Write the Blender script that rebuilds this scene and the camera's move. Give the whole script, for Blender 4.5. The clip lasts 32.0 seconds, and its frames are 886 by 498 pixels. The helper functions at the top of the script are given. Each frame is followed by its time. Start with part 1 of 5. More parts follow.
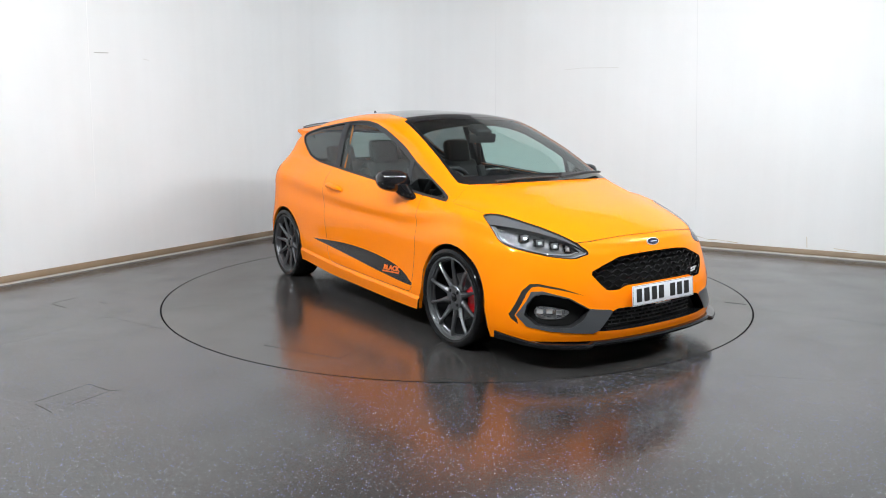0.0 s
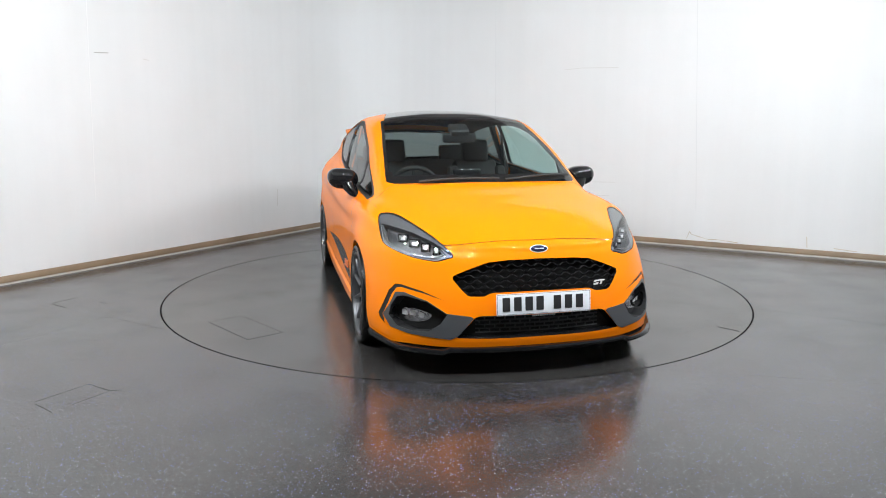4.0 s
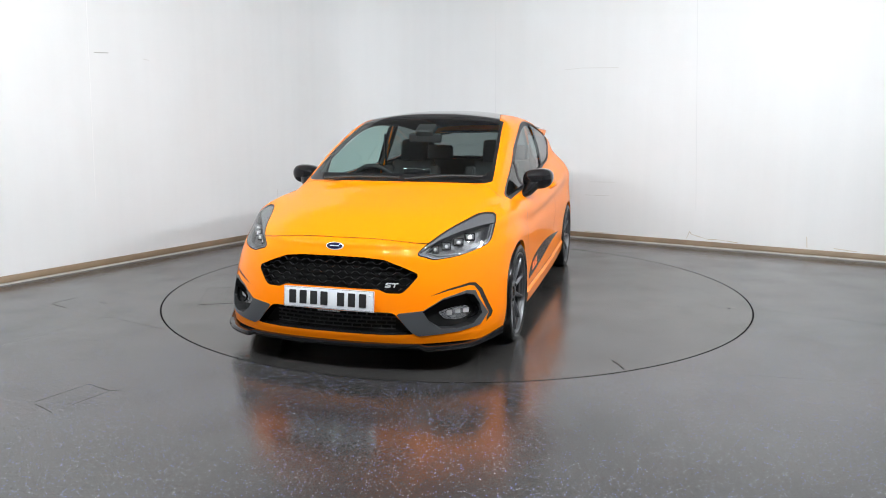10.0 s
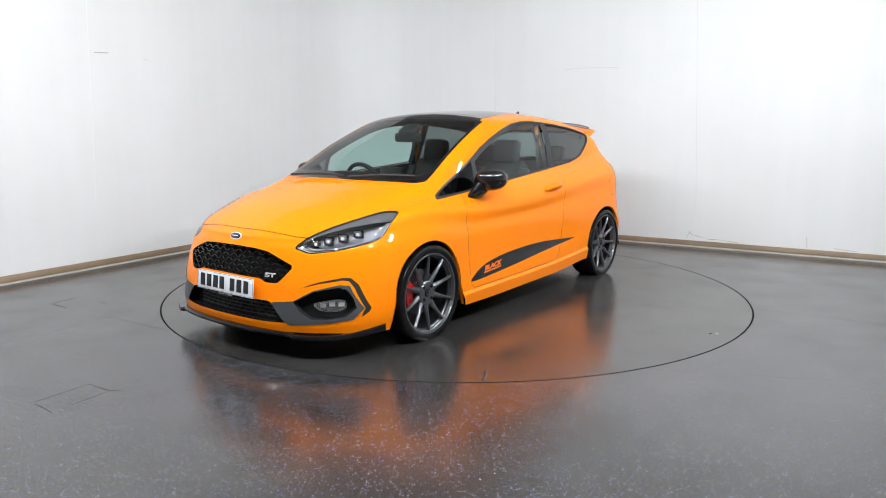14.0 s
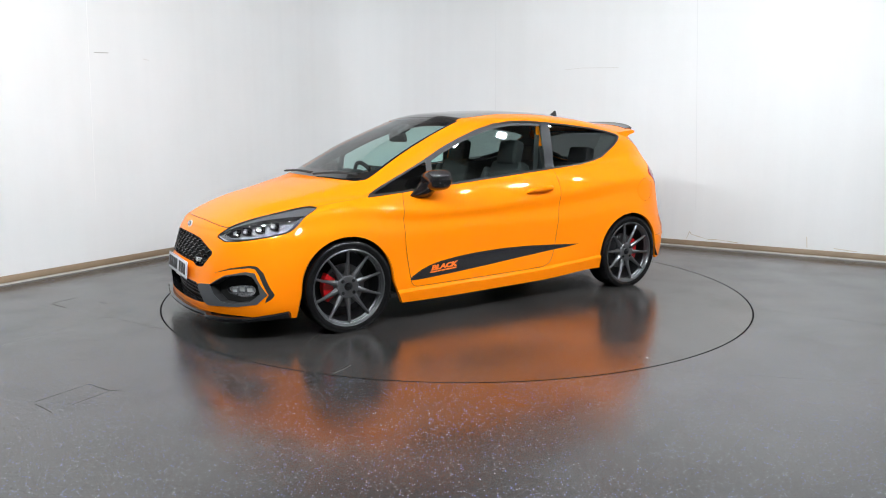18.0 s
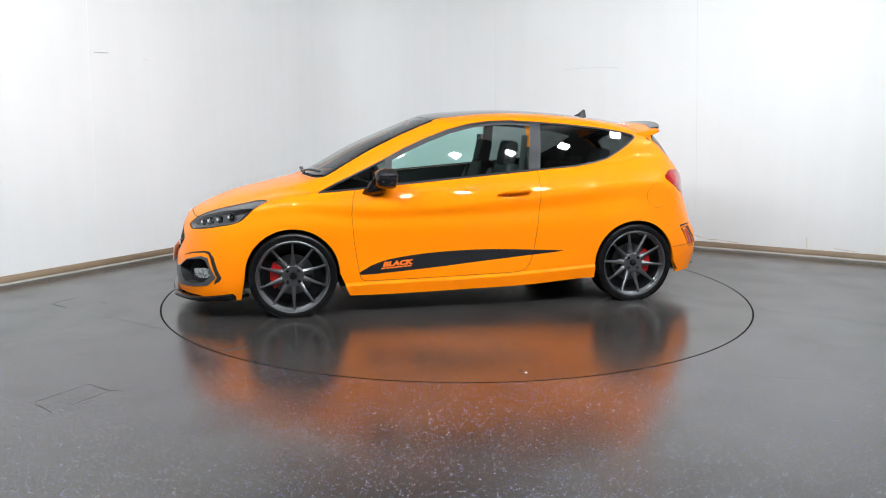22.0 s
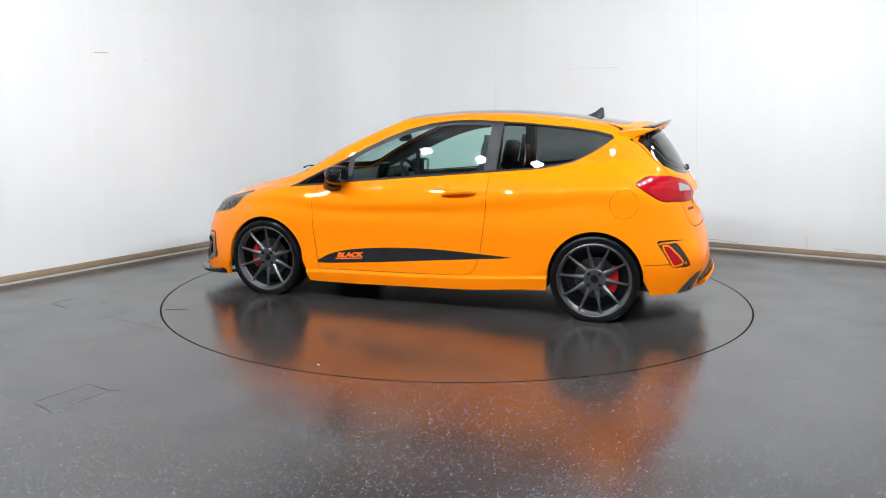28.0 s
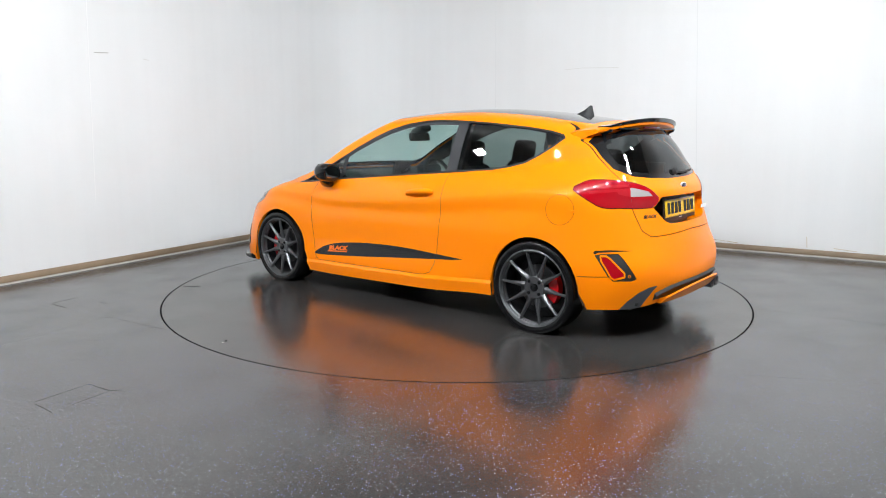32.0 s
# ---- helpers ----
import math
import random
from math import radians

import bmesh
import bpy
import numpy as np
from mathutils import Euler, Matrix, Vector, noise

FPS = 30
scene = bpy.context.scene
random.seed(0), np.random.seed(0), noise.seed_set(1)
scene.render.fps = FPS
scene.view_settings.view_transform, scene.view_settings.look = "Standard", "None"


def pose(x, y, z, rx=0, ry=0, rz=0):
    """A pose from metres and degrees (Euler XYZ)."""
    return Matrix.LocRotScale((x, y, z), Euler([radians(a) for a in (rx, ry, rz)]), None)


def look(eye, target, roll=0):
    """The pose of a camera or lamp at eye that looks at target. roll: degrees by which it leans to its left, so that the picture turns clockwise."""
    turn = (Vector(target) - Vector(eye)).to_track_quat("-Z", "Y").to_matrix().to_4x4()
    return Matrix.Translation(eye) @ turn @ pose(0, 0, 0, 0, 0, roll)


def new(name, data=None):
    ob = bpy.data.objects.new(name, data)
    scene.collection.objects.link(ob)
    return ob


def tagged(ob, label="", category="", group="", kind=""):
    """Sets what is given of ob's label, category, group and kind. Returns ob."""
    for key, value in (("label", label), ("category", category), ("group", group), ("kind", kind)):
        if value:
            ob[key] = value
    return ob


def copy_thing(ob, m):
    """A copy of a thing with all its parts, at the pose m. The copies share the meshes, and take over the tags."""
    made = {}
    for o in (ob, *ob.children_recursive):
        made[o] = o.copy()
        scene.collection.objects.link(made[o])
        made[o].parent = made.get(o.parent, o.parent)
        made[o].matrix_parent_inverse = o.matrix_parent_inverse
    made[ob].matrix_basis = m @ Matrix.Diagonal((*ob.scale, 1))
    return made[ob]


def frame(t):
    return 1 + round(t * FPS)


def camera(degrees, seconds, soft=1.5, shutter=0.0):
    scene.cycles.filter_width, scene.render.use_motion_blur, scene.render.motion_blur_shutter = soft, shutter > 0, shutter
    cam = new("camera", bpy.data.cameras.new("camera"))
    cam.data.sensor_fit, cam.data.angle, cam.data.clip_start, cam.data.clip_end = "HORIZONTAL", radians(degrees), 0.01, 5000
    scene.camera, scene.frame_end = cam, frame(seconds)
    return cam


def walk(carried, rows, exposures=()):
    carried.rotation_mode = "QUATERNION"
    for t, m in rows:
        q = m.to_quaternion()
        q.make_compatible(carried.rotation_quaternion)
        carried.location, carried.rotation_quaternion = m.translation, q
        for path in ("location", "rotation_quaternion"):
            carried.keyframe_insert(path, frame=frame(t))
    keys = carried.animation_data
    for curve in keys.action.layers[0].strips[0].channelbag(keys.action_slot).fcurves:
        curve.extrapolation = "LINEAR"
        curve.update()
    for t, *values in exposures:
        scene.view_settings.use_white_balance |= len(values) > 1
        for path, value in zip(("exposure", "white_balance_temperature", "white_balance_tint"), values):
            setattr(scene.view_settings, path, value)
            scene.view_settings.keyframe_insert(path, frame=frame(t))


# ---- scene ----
# The camera stands still; a turntable carries the car round.
EYE = (0.0, -5.634, 1.2547)
AIM = (EYE[0] + math.sin(radians(-1.005)) * math.cos(radians(-9.543)),
       EYE[1] + math.cos(radians(-1.005)) * math.cos(radians(-9.543)),
       EYE[2] + math.sin(radians(-9.543)))
cam = camera(64.54, 32.0, soft=1.0)
walk(cam, [(0.0, look(EYE, AIM, 0.148)), (32.0, look(EYE, AIM, 0.148))], exposures=[(0.0, 0.0), (32.0, 0.0)])

# ---------------------------------------------------------------- world and light
world = bpy.data.worlds.new("world")
world.use_nodes = True
world.node_tree.nodes["Background"].inputs[0].default_value = (0.5, 0.52, 0.55, 1)
world.node_tree.nodes["Background"].inputs[1].default_value = 0.05
scene.world = world

CORNER = Vector((-1.316, 4.317, 0))          # where the two white walls would meet
ALONG_L = Vector((-0.478, -0.878, 0))       # from the corner along the left wall
ALONG_R = Vector((0.868, -0.496, 0))        # from the corner along the right wall
CEIL = 3.5
LAMP_POWER = 540.0


# ---------------------------------------------------------------- materials
def nodes_of(name):
    m = bpy.data.materials.new(name)
    m.use_nodes = True
    return m, m.node_tree.nodes, m.node_tree.links, m.node_tree.nodes["Principled BSDF"]


def plain(name, color, rough=0.5, metal=0.0, coat=0.0, grain=0.0, scale=60.0, bump=0.0, vary=0.0, spec=0.5):
    """Principled surface with a fine grain in roughness, a slow drift in colour and a little bump."""
    m, n, l, b = nodes_of(name)
    b.inputs["Base Color"].default_value = (*color, 1)
    b.inputs["Roughness"].default_value = rough
    b.inputs["Metallic"].default_value = metal
    b.inputs["Coat Weight"].default_value = coat
    b.inputs["Coat Roughness"].default_value = 0.03
    b.inputs["Specular IOR Level"].default_value = spec
    if grain or bump or vary:
        co = n.new("ShaderNodeTexCoord")
        tex = n.new("ShaderNodeTexNoise")
        tex.inputs["Scale"].default_value = scale
        tex.inputs["Detail"].default_value = 4
        l.new(co.outputs["Object"], tex.inputs["Vector"])
        if grain:
            mr = n.new("ShaderNodeMapRange")
            mr.inputs[3].default_value, mr.inputs[4].default_value = max(rough - grain, 0.02), rough + grain
            l.new(tex.outputs[0], mr.inputs[0])
            l.new(mr.outputs[0], b.inputs["Roughness"])
        if bump:
            bp = n.new("ShaderNodeBump")
            bp.inputs["Strength"].default_value = bump
            bp.inputs["Distance"].default_value = 0.002
            l.new(tex.outputs[0], bp.inputs["Height"])
            l.new(bp.outputs[0], b.inputs["Normal"])
        if vary:
            slow = n.new("ShaderNodeTexNoise")
            slow.inputs["Scale"].default_value = 2.5
            slow.inputs["Detail"].default_value = 3
            l.new(co.outputs["Object"], slow.inputs["Vector"])
            mix = n.new("ShaderNodeMix")
            mix.data_type = "RGBA"
            mix.inputs[6].default_value = tuple(c * (1 - vary) for c in color) + (1,)
            mix.inputs[7].default_value = tuple(min(c * (1 + vary), 1) for c in color) + (1,)
            l.new(slow.outputs[0], mix.inputs[0])
            l.new(mix.outputs[2], b.inputs["Base Color"])
    return m


def glass(name, tint, through_amount=0.92, rough=0.0):
    """Thin pane: a tinted see-through sheet with a Fresnel gloss on it."""
    m, n, l, b = nodes_of(name)
    n.remove(b)
    out = n["Material Output"]
    tr, gl, mx, fr = (n.new("ShaderNodeBsdfTransparent"), n.new("ShaderNodeBsdfGlossy"),
                      n.new("ShaderNodeMixShader"), n.new("ShaderNodeLayerWeight"))
    tr.inputs[0].default_value = tuple(c * through_amount for c in tint) + (1,)
    gl.inputs["Roughness"].default_value = rough
    fr.inputs[0].default_value = 0.5
    pw, sc = n.new("ShaderNodeMath"), n.new("ShaderNodeMath")
    pw.operation, sc.operation = "POWER", "MULTIPLY_ADD"
    pw.inputs[1].default_value = 5.0
    sc.inputs[1].default_value, sc.inputs[2].default_value = 0.94, 0.055
    l.new(fr.outputs["Facing"], pw.inputs[0])
    l.new(pw.outputs[0], sc.inputs[0])
    l.new(sc.outputs[0], mx.inputs[0])
    l.new(tr.outputs[0], mx.inputs[1])
    l.new(gl.outputs[0], mx.inputs[2])
    l.new(mx.outputs[0], out.inputs[0])
    return m


def glow(name, color, strength):
    m, n, l, b = nodes_of(name)
    b.inputs["Base Color"].default_value = (*color, 1)
    b.inputs["Emission Color"].default_value = (*color, 1)
    b.inputs["Emission Strength"].default_value = strength
    return m


PAINT = plain("orange_paint", (0.95, 0.228, 0.001), rough=0.5, coat=0.56, spec=0.03)
BLACK_GLOSS = plain("gloss_black", (0.007, 0.007, 0.008), rough=0.06, coat=0.2, spec=0.35)
BLACK_MATT = plain("matt_black", (0.014, 0.014, 0.015), rough=0.55, grain=0.1, bump=0.1, scale=300)
GREY_TRIM = plain("grey_trim", (0.085, 0.089, 0.097), rough=0.32, metal=0.35)
STICKER = plain("charcoal_film", (0.013, 0.0135, 0.016), rough=0.24, grain=0.04)
RUBBER = plain("tyre_rubber", (0.005, 0.005, 0.0055), rough=0.24, grain=0.06, bump=0.06, scale=120, spec=0.25)
GUNMETAL = plain("gunmetal", (0.15, 0.152, 0.16), rough=0.33, metal=0.85, grain=0.04, scale=200)
BARREL_SHADE = plain("barrel_shade", (0.022, 0.022, 0.024), rough=0.4, metal=0.5)
STEEL = plain("brake_steel", (0.16, 0.16, 0.165), rough=0.3, metal=1.0, grain=0.08)
RED_PAINT = plain("red_caliper_paint", (0.55, 0.006, 0.008), rough=0.3, coat=0.6)
CHROME = plain("chrome", (0.75, 0.75, 0.77), rough=0.08, metal=1.0)
FABRIC = plain("dark_seat_cloth", (0.014, 0.014, 0.015), rough=0.75, bump=0.12, scale=150)
DASH = plain("dashboard_plastic", (0.018, 0.018, 0.019), rough=0.5, bump=0.1, scale=150)
GLASS_SIDE = glass("window_glass", (0.75, 0.96, 0.91))
GLASS_DARK = glass("privacy_glass", (0.30, 0.33, 0.33))
GLASS_CLEAR = glass("clear_lens", (0.95, 0.96, 0.97))
GLASS_RED = plain("red_lamp_lens", (0.34, 0.002, 0.008), rough=0.10, coat=0.6, spec=0.2, vary=0.25)


# ---------------------------------------------------------------- mesh helpers
def ob_from(name, verts, faces, material, parent=None, label="", normals=None, smooth=True):
    me = bpy.data.meshes.new(name)
    me.from_pydata([tuple(map(float, v)) for v in verts], [], [tuple(map(int, f)) for f in faces])
    me.materials.append(material)
    if smooth:
        me.polygons.foreach_set("use_smooth", [True] * len(me.polygons))
    if normals is not None:
        me.normals_split_custom_set_from_vertices([tuple(map(float, v)) for v in normals])
    me.update()
    ob = new(name, me)
    if parent:
        ob.parent = parent
    if label:
        tagged(ob, label)
    return ob


def part(name, bm, material, parent, label="", smooth=True, sharp=0.6):
    """Links a bmesh as one mesh object under a thing or a part."""
    bmesh.ops.recalc_face_normals(bm, faces=bm.faces)
    me = bpy.data.meshes.new(name)
    for f in bm.faces:
        f.smooth = smooth
    for e in bm.edges:
        if len(e.link_faces) == 2 and e.calc_face_angle(0) > sharp:
            e.smooth = False
    bm.to_mesh(me)
    bm.free()
    me.materials.append(material)
    ob = new(name, me)
    if parent:
        ob.parent = parent
    if label:
        tagged(ob, label)
    return ob


def add_box(bm, size, m=Matrix(), bevel=0.0, seg=2):
    g = bmesh.ops.create_cube(bm, size=1.0, matrix=m @ Matrix.Diagonal((*size, 1)))
    if bevel:
        es = list({e for v in g["verts"] for e in v.link_edges})
        bmesh.ops.bevel(bm, geom=es, offset=bevel, segments=seg, affect="EDGES", profile=0.6)
    return bm


def box(size, m=Matrix(), bevel=0.0, seg=2):
    return add_box(bmesh.new(), size, m, bevel, seg)


def add_prism(bm, outline, depth, m=Matrix(), bevel=0.0):
    """Outline in local xy, raised along local z by depth."""
    vs = [bm.verts.new(m @ Vector((x, y, 0))) for x, y in outline]
    f = bm.faces.new(vs)
    r = bmesh.ops.extrude_face_region(bm, geom=[f])
    up = [v for v in r["geom"] if isinstance(v, bmesh.types.BMVert)]
    d = m.to_3x3() @ Vector((0, 0, depth))
    for v in up:
        v.co += d
    if bevel:
        es = {e for v in up for e in v.link_edges if all(w in up for w in e.verts)}
        bmesh.ops.bevel(bm, geom=list(es), offset=bevel, segments=2, affect="EDGES", profile=0.6)
    return bm


def prism(outline, depth, m=Matrix(), bevel=0.0):
    return add_prism(bmesh.new(), outline, depth, m, bevel)


def add_lathe(bm, profile, m=Matrix(), n=64, closed=False):
    """Profile of (radius, height) turned round local z."""
    rings = []
    for r, h in profile:
        rings.append([bm.verts.new(m @ Vector((r * math.cos(2 * math.pi * k / n), r * math.sin(2 * math.pi * k / n), h))) for k in range(n)])
    for a, b in zip(rings, rings[1:] + ([rings[0]] if closed else [])):
        for k in range(n):
            bm.faces.new((a[k], a[(k + 1) % n], b[(k + 1) % n], b[k]))
    return bm


def lathe(profile, m=Matrix(), n=64, closed=False):
    return add_lathe(bmesh.new(), profile, m, n, closed)


def add_tube(bm, pts, r, n=8, cap=True):
    """A round rod along points; r is a radius or one radius a point."""
    pts = [Vector(p) for p in pts]
    rr = r if isinstance(r, (list, tuple)) else [r] * len(pts)
    rings = []
    for i, p in enumerate(pts):
        t = (pts[min(i + 1, len(pts) - 1)] - pts[max(i - 1, 0)]).normalized()
        a = t.orthogonal().normalized() if not rings else (side - t * side.dot(t)).normalized()
        side = a
        b = t.cross(a)
        rings.append([bm.verts.new(p + (a * math.cos(2 * math.pi * k / n) + b * math.sin(2 * math.pi * k / n)) * rr[i]) for k in range(n)])
    for a, b in zip(rings, rings[1:]):
        for k in range(n):
            bm.faces.new((a[k], a[(k + 1) % n], b[(k + 1) % n], b[k]))
    if cap:
        bm.faces.new(rings[0][::-1])
        bm.faces.new(rings[-1])
    return bm


def tube(pts, r, n=8):
    return add_tube(bmesh.new(), pts, r, n)


def curve_through(pts, n=6, closed=False):
    """Catmull-Rom samples through points."""
    p = np.array(pts, float)
    k = len(p)
    out = []
    for i in range(k if closed else k - 1):
        a, b, c, d = (p[(i + j) % k] if closed else p[min(max(i + j, 0), k - 1)] for j in (-1, 0, 1, 2))
        for s in range(n):
            t = s / n
            out.append(0.5 * (2 * b + (c - a) * t + (2 * a - 5 * b + 4 * c - d) * t * t + (3 * b - a - 3 * c + d) * t ** 3))
    if not closed:
        out.append(p[-1])
    return np.array(out)


def inside_distance(q, poly):
    """Signed distance of 2D points to a closed outline, negative inside."""
    poly = np.asarray(poly, float)
    a, b = poly, np.roll(poly, -1, 0)
    best = np.full(len(q), 1e9)
    odd = np.zeros(len(q), bool)
    for s, e in zip(a, b):
        d = e - s
        w = q - s
        t = np.clip((w @ d) / max(d @ d, 1e-12), 0, 1)
        best = np.minimum(best, np.hypot(*(w - t[:, None] * d).T))
        cond = (s[1] > q[:, 1]) != (e[1] > q[:, 1])
        if abs(d[1]) > 1e-12:
            odd ^= cond & (q[:, 0] < s[0] + d[0] * (q[:, 1] - s[1]) / d[1])
    return np.where(odd, -best, best)


class Sheet:
    """A piece of curved panel: points, normals and polygons, that can be cut along lines."""

    def __init__(self, v, n, f):
        self.v, self.n, self.f = np.asarray(v, float).reshape(-1, 3), np.asarray(n, float).reshape(-1, 3), f

    def tidy(self):
        used = sorted({i for f in self.f for i in f})
        at = {i: k for k, i in enumerate(used)}
        return Sheet(self.v[used], self.n[used], [tuple(at[i] for i in f) for f in self.f])

    def cut(self, fn):
        """Splits along fn(points) = 0: the side below zero, and the rest."""
        if not self.f:
            return self, self
        d = np.asarray(fn(self.v), float).copy()
        d[np.abs(d) < 2e-4] = 0.0
        v, n = list(self.v), list(self.n)
        made, lo, hi = {}, [], []
        for f in self.f:
            s = [d[i] for i in f]
            if max(s) <= 0:
                lo.append(f)
                continue
            if min(s) >= 0:
                hi.append(f)
                continue
            fl, fh = [], []
            for k, i in enumerate(f):
                j = f[(k + 1) % len(f)]
                if d[i] <= 0:
                    fl.append(i)
                if d[i] >= 0:
                    fh.append(i)
                if d[i] * d[j] < 0:
                    key = (min(i, j), max(i, j))
                    if key not in made:
                        t = d[i] / (d[i] - d[j])
                        made[key] = len(v)
                        v.append(self.v[i] * (1 - t) + self.v[j] * t)
                        n.append(self.n[i] * (1 - t) + self.n[j] * t)
                    fl.append(made[key])
                    fh.append(made[key])
            if len(fl) > 2:
                lo.append(tuple(fl))
            if len(fh) > 2:
                hi.append(tuple(fh))
        v, n = np.array(v), np.array(n)
        n /= np.linalg.norm(n, axis=1)[:, None] + 1e-12
        return Sheet(v, n, lo).tidy(), Sheet(v, n, hi).tidy()

    def refined(self, fn, band=0.03, k=4):
        """The same sheet with its quads near fn = 0 divided k by k, for fine outlines."""
        d = np.abs(fn(self.v))
        v, n, f = [self.v], [self.n], []
        at = len(self.v)
        w = np.linspace(0, 1, k + 1)
        a, b = np.meshgrid(w, w, indexing="ij")
        cf = [((1 - a) * (1 - b)).ravel()[:, None], (a * (1 - b)).ravel()[:, None], (a * b).ravel()[:, None], ((1 - a) * b).ravel()[:, None]]
        for q in self.f:
            if len(q) != 4 or min(d[i] for i in q) > band:
                f.append(q)
                continue
            v.append(sum(c * self.v[i] for c, i in zip(cf, q)))
            n.append(sum(c * self.n[i] for c, i in zip(cf, q)))
            for i in range(k):
                for j in range(k):
                    o = at + i * (k + 1) + j
                    f.append((o, o + k + 1, o + k + 2, o + 1))
            at += (k + 1) ** 2
        v, n = np.vstack(v), np.vstack(n)
        # weld the doubled points
        key = np.round(v * 20000).astype(np.int64)
        _, first, back = np.unique(key, axis=0, return_index=True, return_inverse=True)
        back = back.ravel()
        out = []
        for q in f:
            q = tuple(int(back[i]) for i in q)
            r = tuple(x for m, x in enumerate(q) if x != q[m - 1])
            if len(r) > 2:
                out.append(r)
        n = n[first]
        n /= np.linalg.norm(n, axis=1)[:, None] + 1e-12
        return Sheet(v[first], n, out)

    def seam(self, fn, gap=0.0022):
        """Splits with a narrow strip between: inside, strip, outside."""
        a, rest = self.cut(lambda p: fn(p) + gap)
        band, b = rest.cut(lambda p: fn(p) - gap)
        return a, band, b

    def pieces(self):
        """The separate patches of the sheet, the largest first."""
        root = list(range(len(self.v)))

        def top(i):
            while root[i] != i:
                root[i] = root[root[i]]
                i = root[i]
            return i
        for f in self.f:
            for i in f[1:]:
                root[top(i)] = top(f[0])
        groups = {}
        for f in self.f:
            groups.setdefault(top(f[0]), []).append(f)
        return [Sheet(self.v, self.n, g).tidy() for g in sorted(groups.values(), key=len, reverse=True)]

    def push(self, d):
        return Sheet(self.v + self.n * d, self.n, self.f)

    def moved(self, off):
        return Sheet(self.v + np.array(off), self.n, self.f)

    def flipped(self):
        k = np.array([1, -1, 1])
        return Sheet(self.v * k, self.n * k, [tuple(reversed(f)) for f in self.f])

    def joined(self, other):
        o = len(self.v)
        return Sheet(np.vstack([self.v, other.v]), np.vstack([self.n, other.n]), list(self.f) + [tuple(i + o for i in f) for f in other.f])

    def both(self):
        return self.joined(self.flipped())

    def rim(self, shift, skip_middle=True, on=None):
        """A wall along the border, from the border inwards: shift is a distance along the normals or a vector."""
        seen = {}
        for f in self.f:
            for k, i in enumerate(f):
                e = (i, f[(k + 1) % len(f)])
                seen[e] = True
        edges = [e for e in seen if (e[1], e[0]) not in seen]
        if skip_middle:
            edges = [e for e in edges if abs(self.v[e[0]][1]) > 1e-4 or abs(self.v[e[1]][1]) > 1e-4]
        if on is not None:
            near = np.abs(on(self.v)) < 0.004
            edges = [e for e in edges if near[e[0]] and near[e[1]]]
        v, f = [], []
        for a, b in edges:
            o = len(v)
            for i in (a, b):
                v.append(self.v[i])
            for i in (b, a):
                v.append(self.v[i] + (self.n[i] * shift if np.isscalar(shift) else np.array(shift)))
            f.append((o, o + 1, o + 2, o + 3))
        v = np.array(v).reshape(-1, 3)
        return Sheet(v, np.tile((0, 0, 1.0), (len(v), 1)), f)

    def make(self, name, material, parent, label="", keep_normals=True):
        return ob_from(name, self.v, self.f, material, parent, label, self.n if keep_normals else None, keep_normals)


def pair(sheet, name, material, parent, label="", keep_normals=True):
    """The same part on both sides of the car."""
    return (sheet.make(name, material, parent, label, keep_normals),
            sheet.flipped().make(name, material, parent, label, keep_normals))


# ---------------------------------------------------------------- the car's body
# Character lines of one half of the body from the middle of the nose round to the middle of the tail,
# each at the same sixteen stations: x forwards from the middle of the wheelbase, y to the left, z up.
LINE_LIP = [(2.085, 0, .158), (2.07, .25, .157), (2.01, .5, .155), (1.87, .70, .152), (1.62, .825, .135), (1.25, .84, .14), (.90, .838, .14), (.45, .838, .14),
            (0, .838, .150), (-.5, .838, .166), (-.9, .835, .192), (-1.25, .83, .18), (-1.60, .822, .20), (-1.83, .65, .21), (-1.93, .33, .24), (-1.95, 0, .24)]
LINE_SILL = [(2.095, 0, .21), (2.08, .25, .21), (2.02, .5, .21), (1.87, .71, .21), (1.60, .845, .22), (1.25, .855, .23), (.90, .85, .225), (.45, .85, .235),
             (0, .85, .245), (-.5, .85, .265), (-.9, .852, .30), (-1.25, .855, .31), (-1.60, .838, .32), (-1.85, .66, .34), (-1.965, .33, .34), (-1.99, 0, .34)]
LINE_WAIST = [(2.07, 0, .42), (2.055, .25, .42), (1.993, .5, .42), (1.825, .71, .42), (1.56, .845, .42), (1.25, .865, .44), (.90, .848, .42), (.45, .838, .42),
              (0, .838, .42), (-.5, .842, .42), (-.9, .856, .44), (-1.25, .87, .46), (-1.60, .840, .45), (-1.855, .65, .45), (-1.955, .33, .45), (-1.977, 0, .45)]
LINE_ARCH = [(2.02, 0, .60), (2.005, .25, .60), (1.94, .47, .60), (1.80, .66, .60), (1.53, .815, .60), (1.25, .862, .63), (.90, .85, .60), (.45, .842, .60),
             (0, .842, .60), (-.5, .848, .60), (-.9, .858, .62), (-1.25, .868, .64), (-1.60, .815, .60), (-1.815, .62, .58), (-1.922, .31, .57), (-1.948, 0, .57)]
LINE_SHOULDER = [(1.985, 0, .665), (1.97, .24, .665), (1.895, .45, .67), (1.745, .61, .70), (1.48, .762, .745), (1.25, .815, .775), (.90, .836, .752), (.45, .844, .730),
                 (0, .848, .750), (-.5, .850, .798), (-.9, .850, .845), (-1.25, .845, .875), (-1.56, .808, .845), (-1.755, .60, .79), (-1.862, .3, .77), (-1.882, 0, .765)]
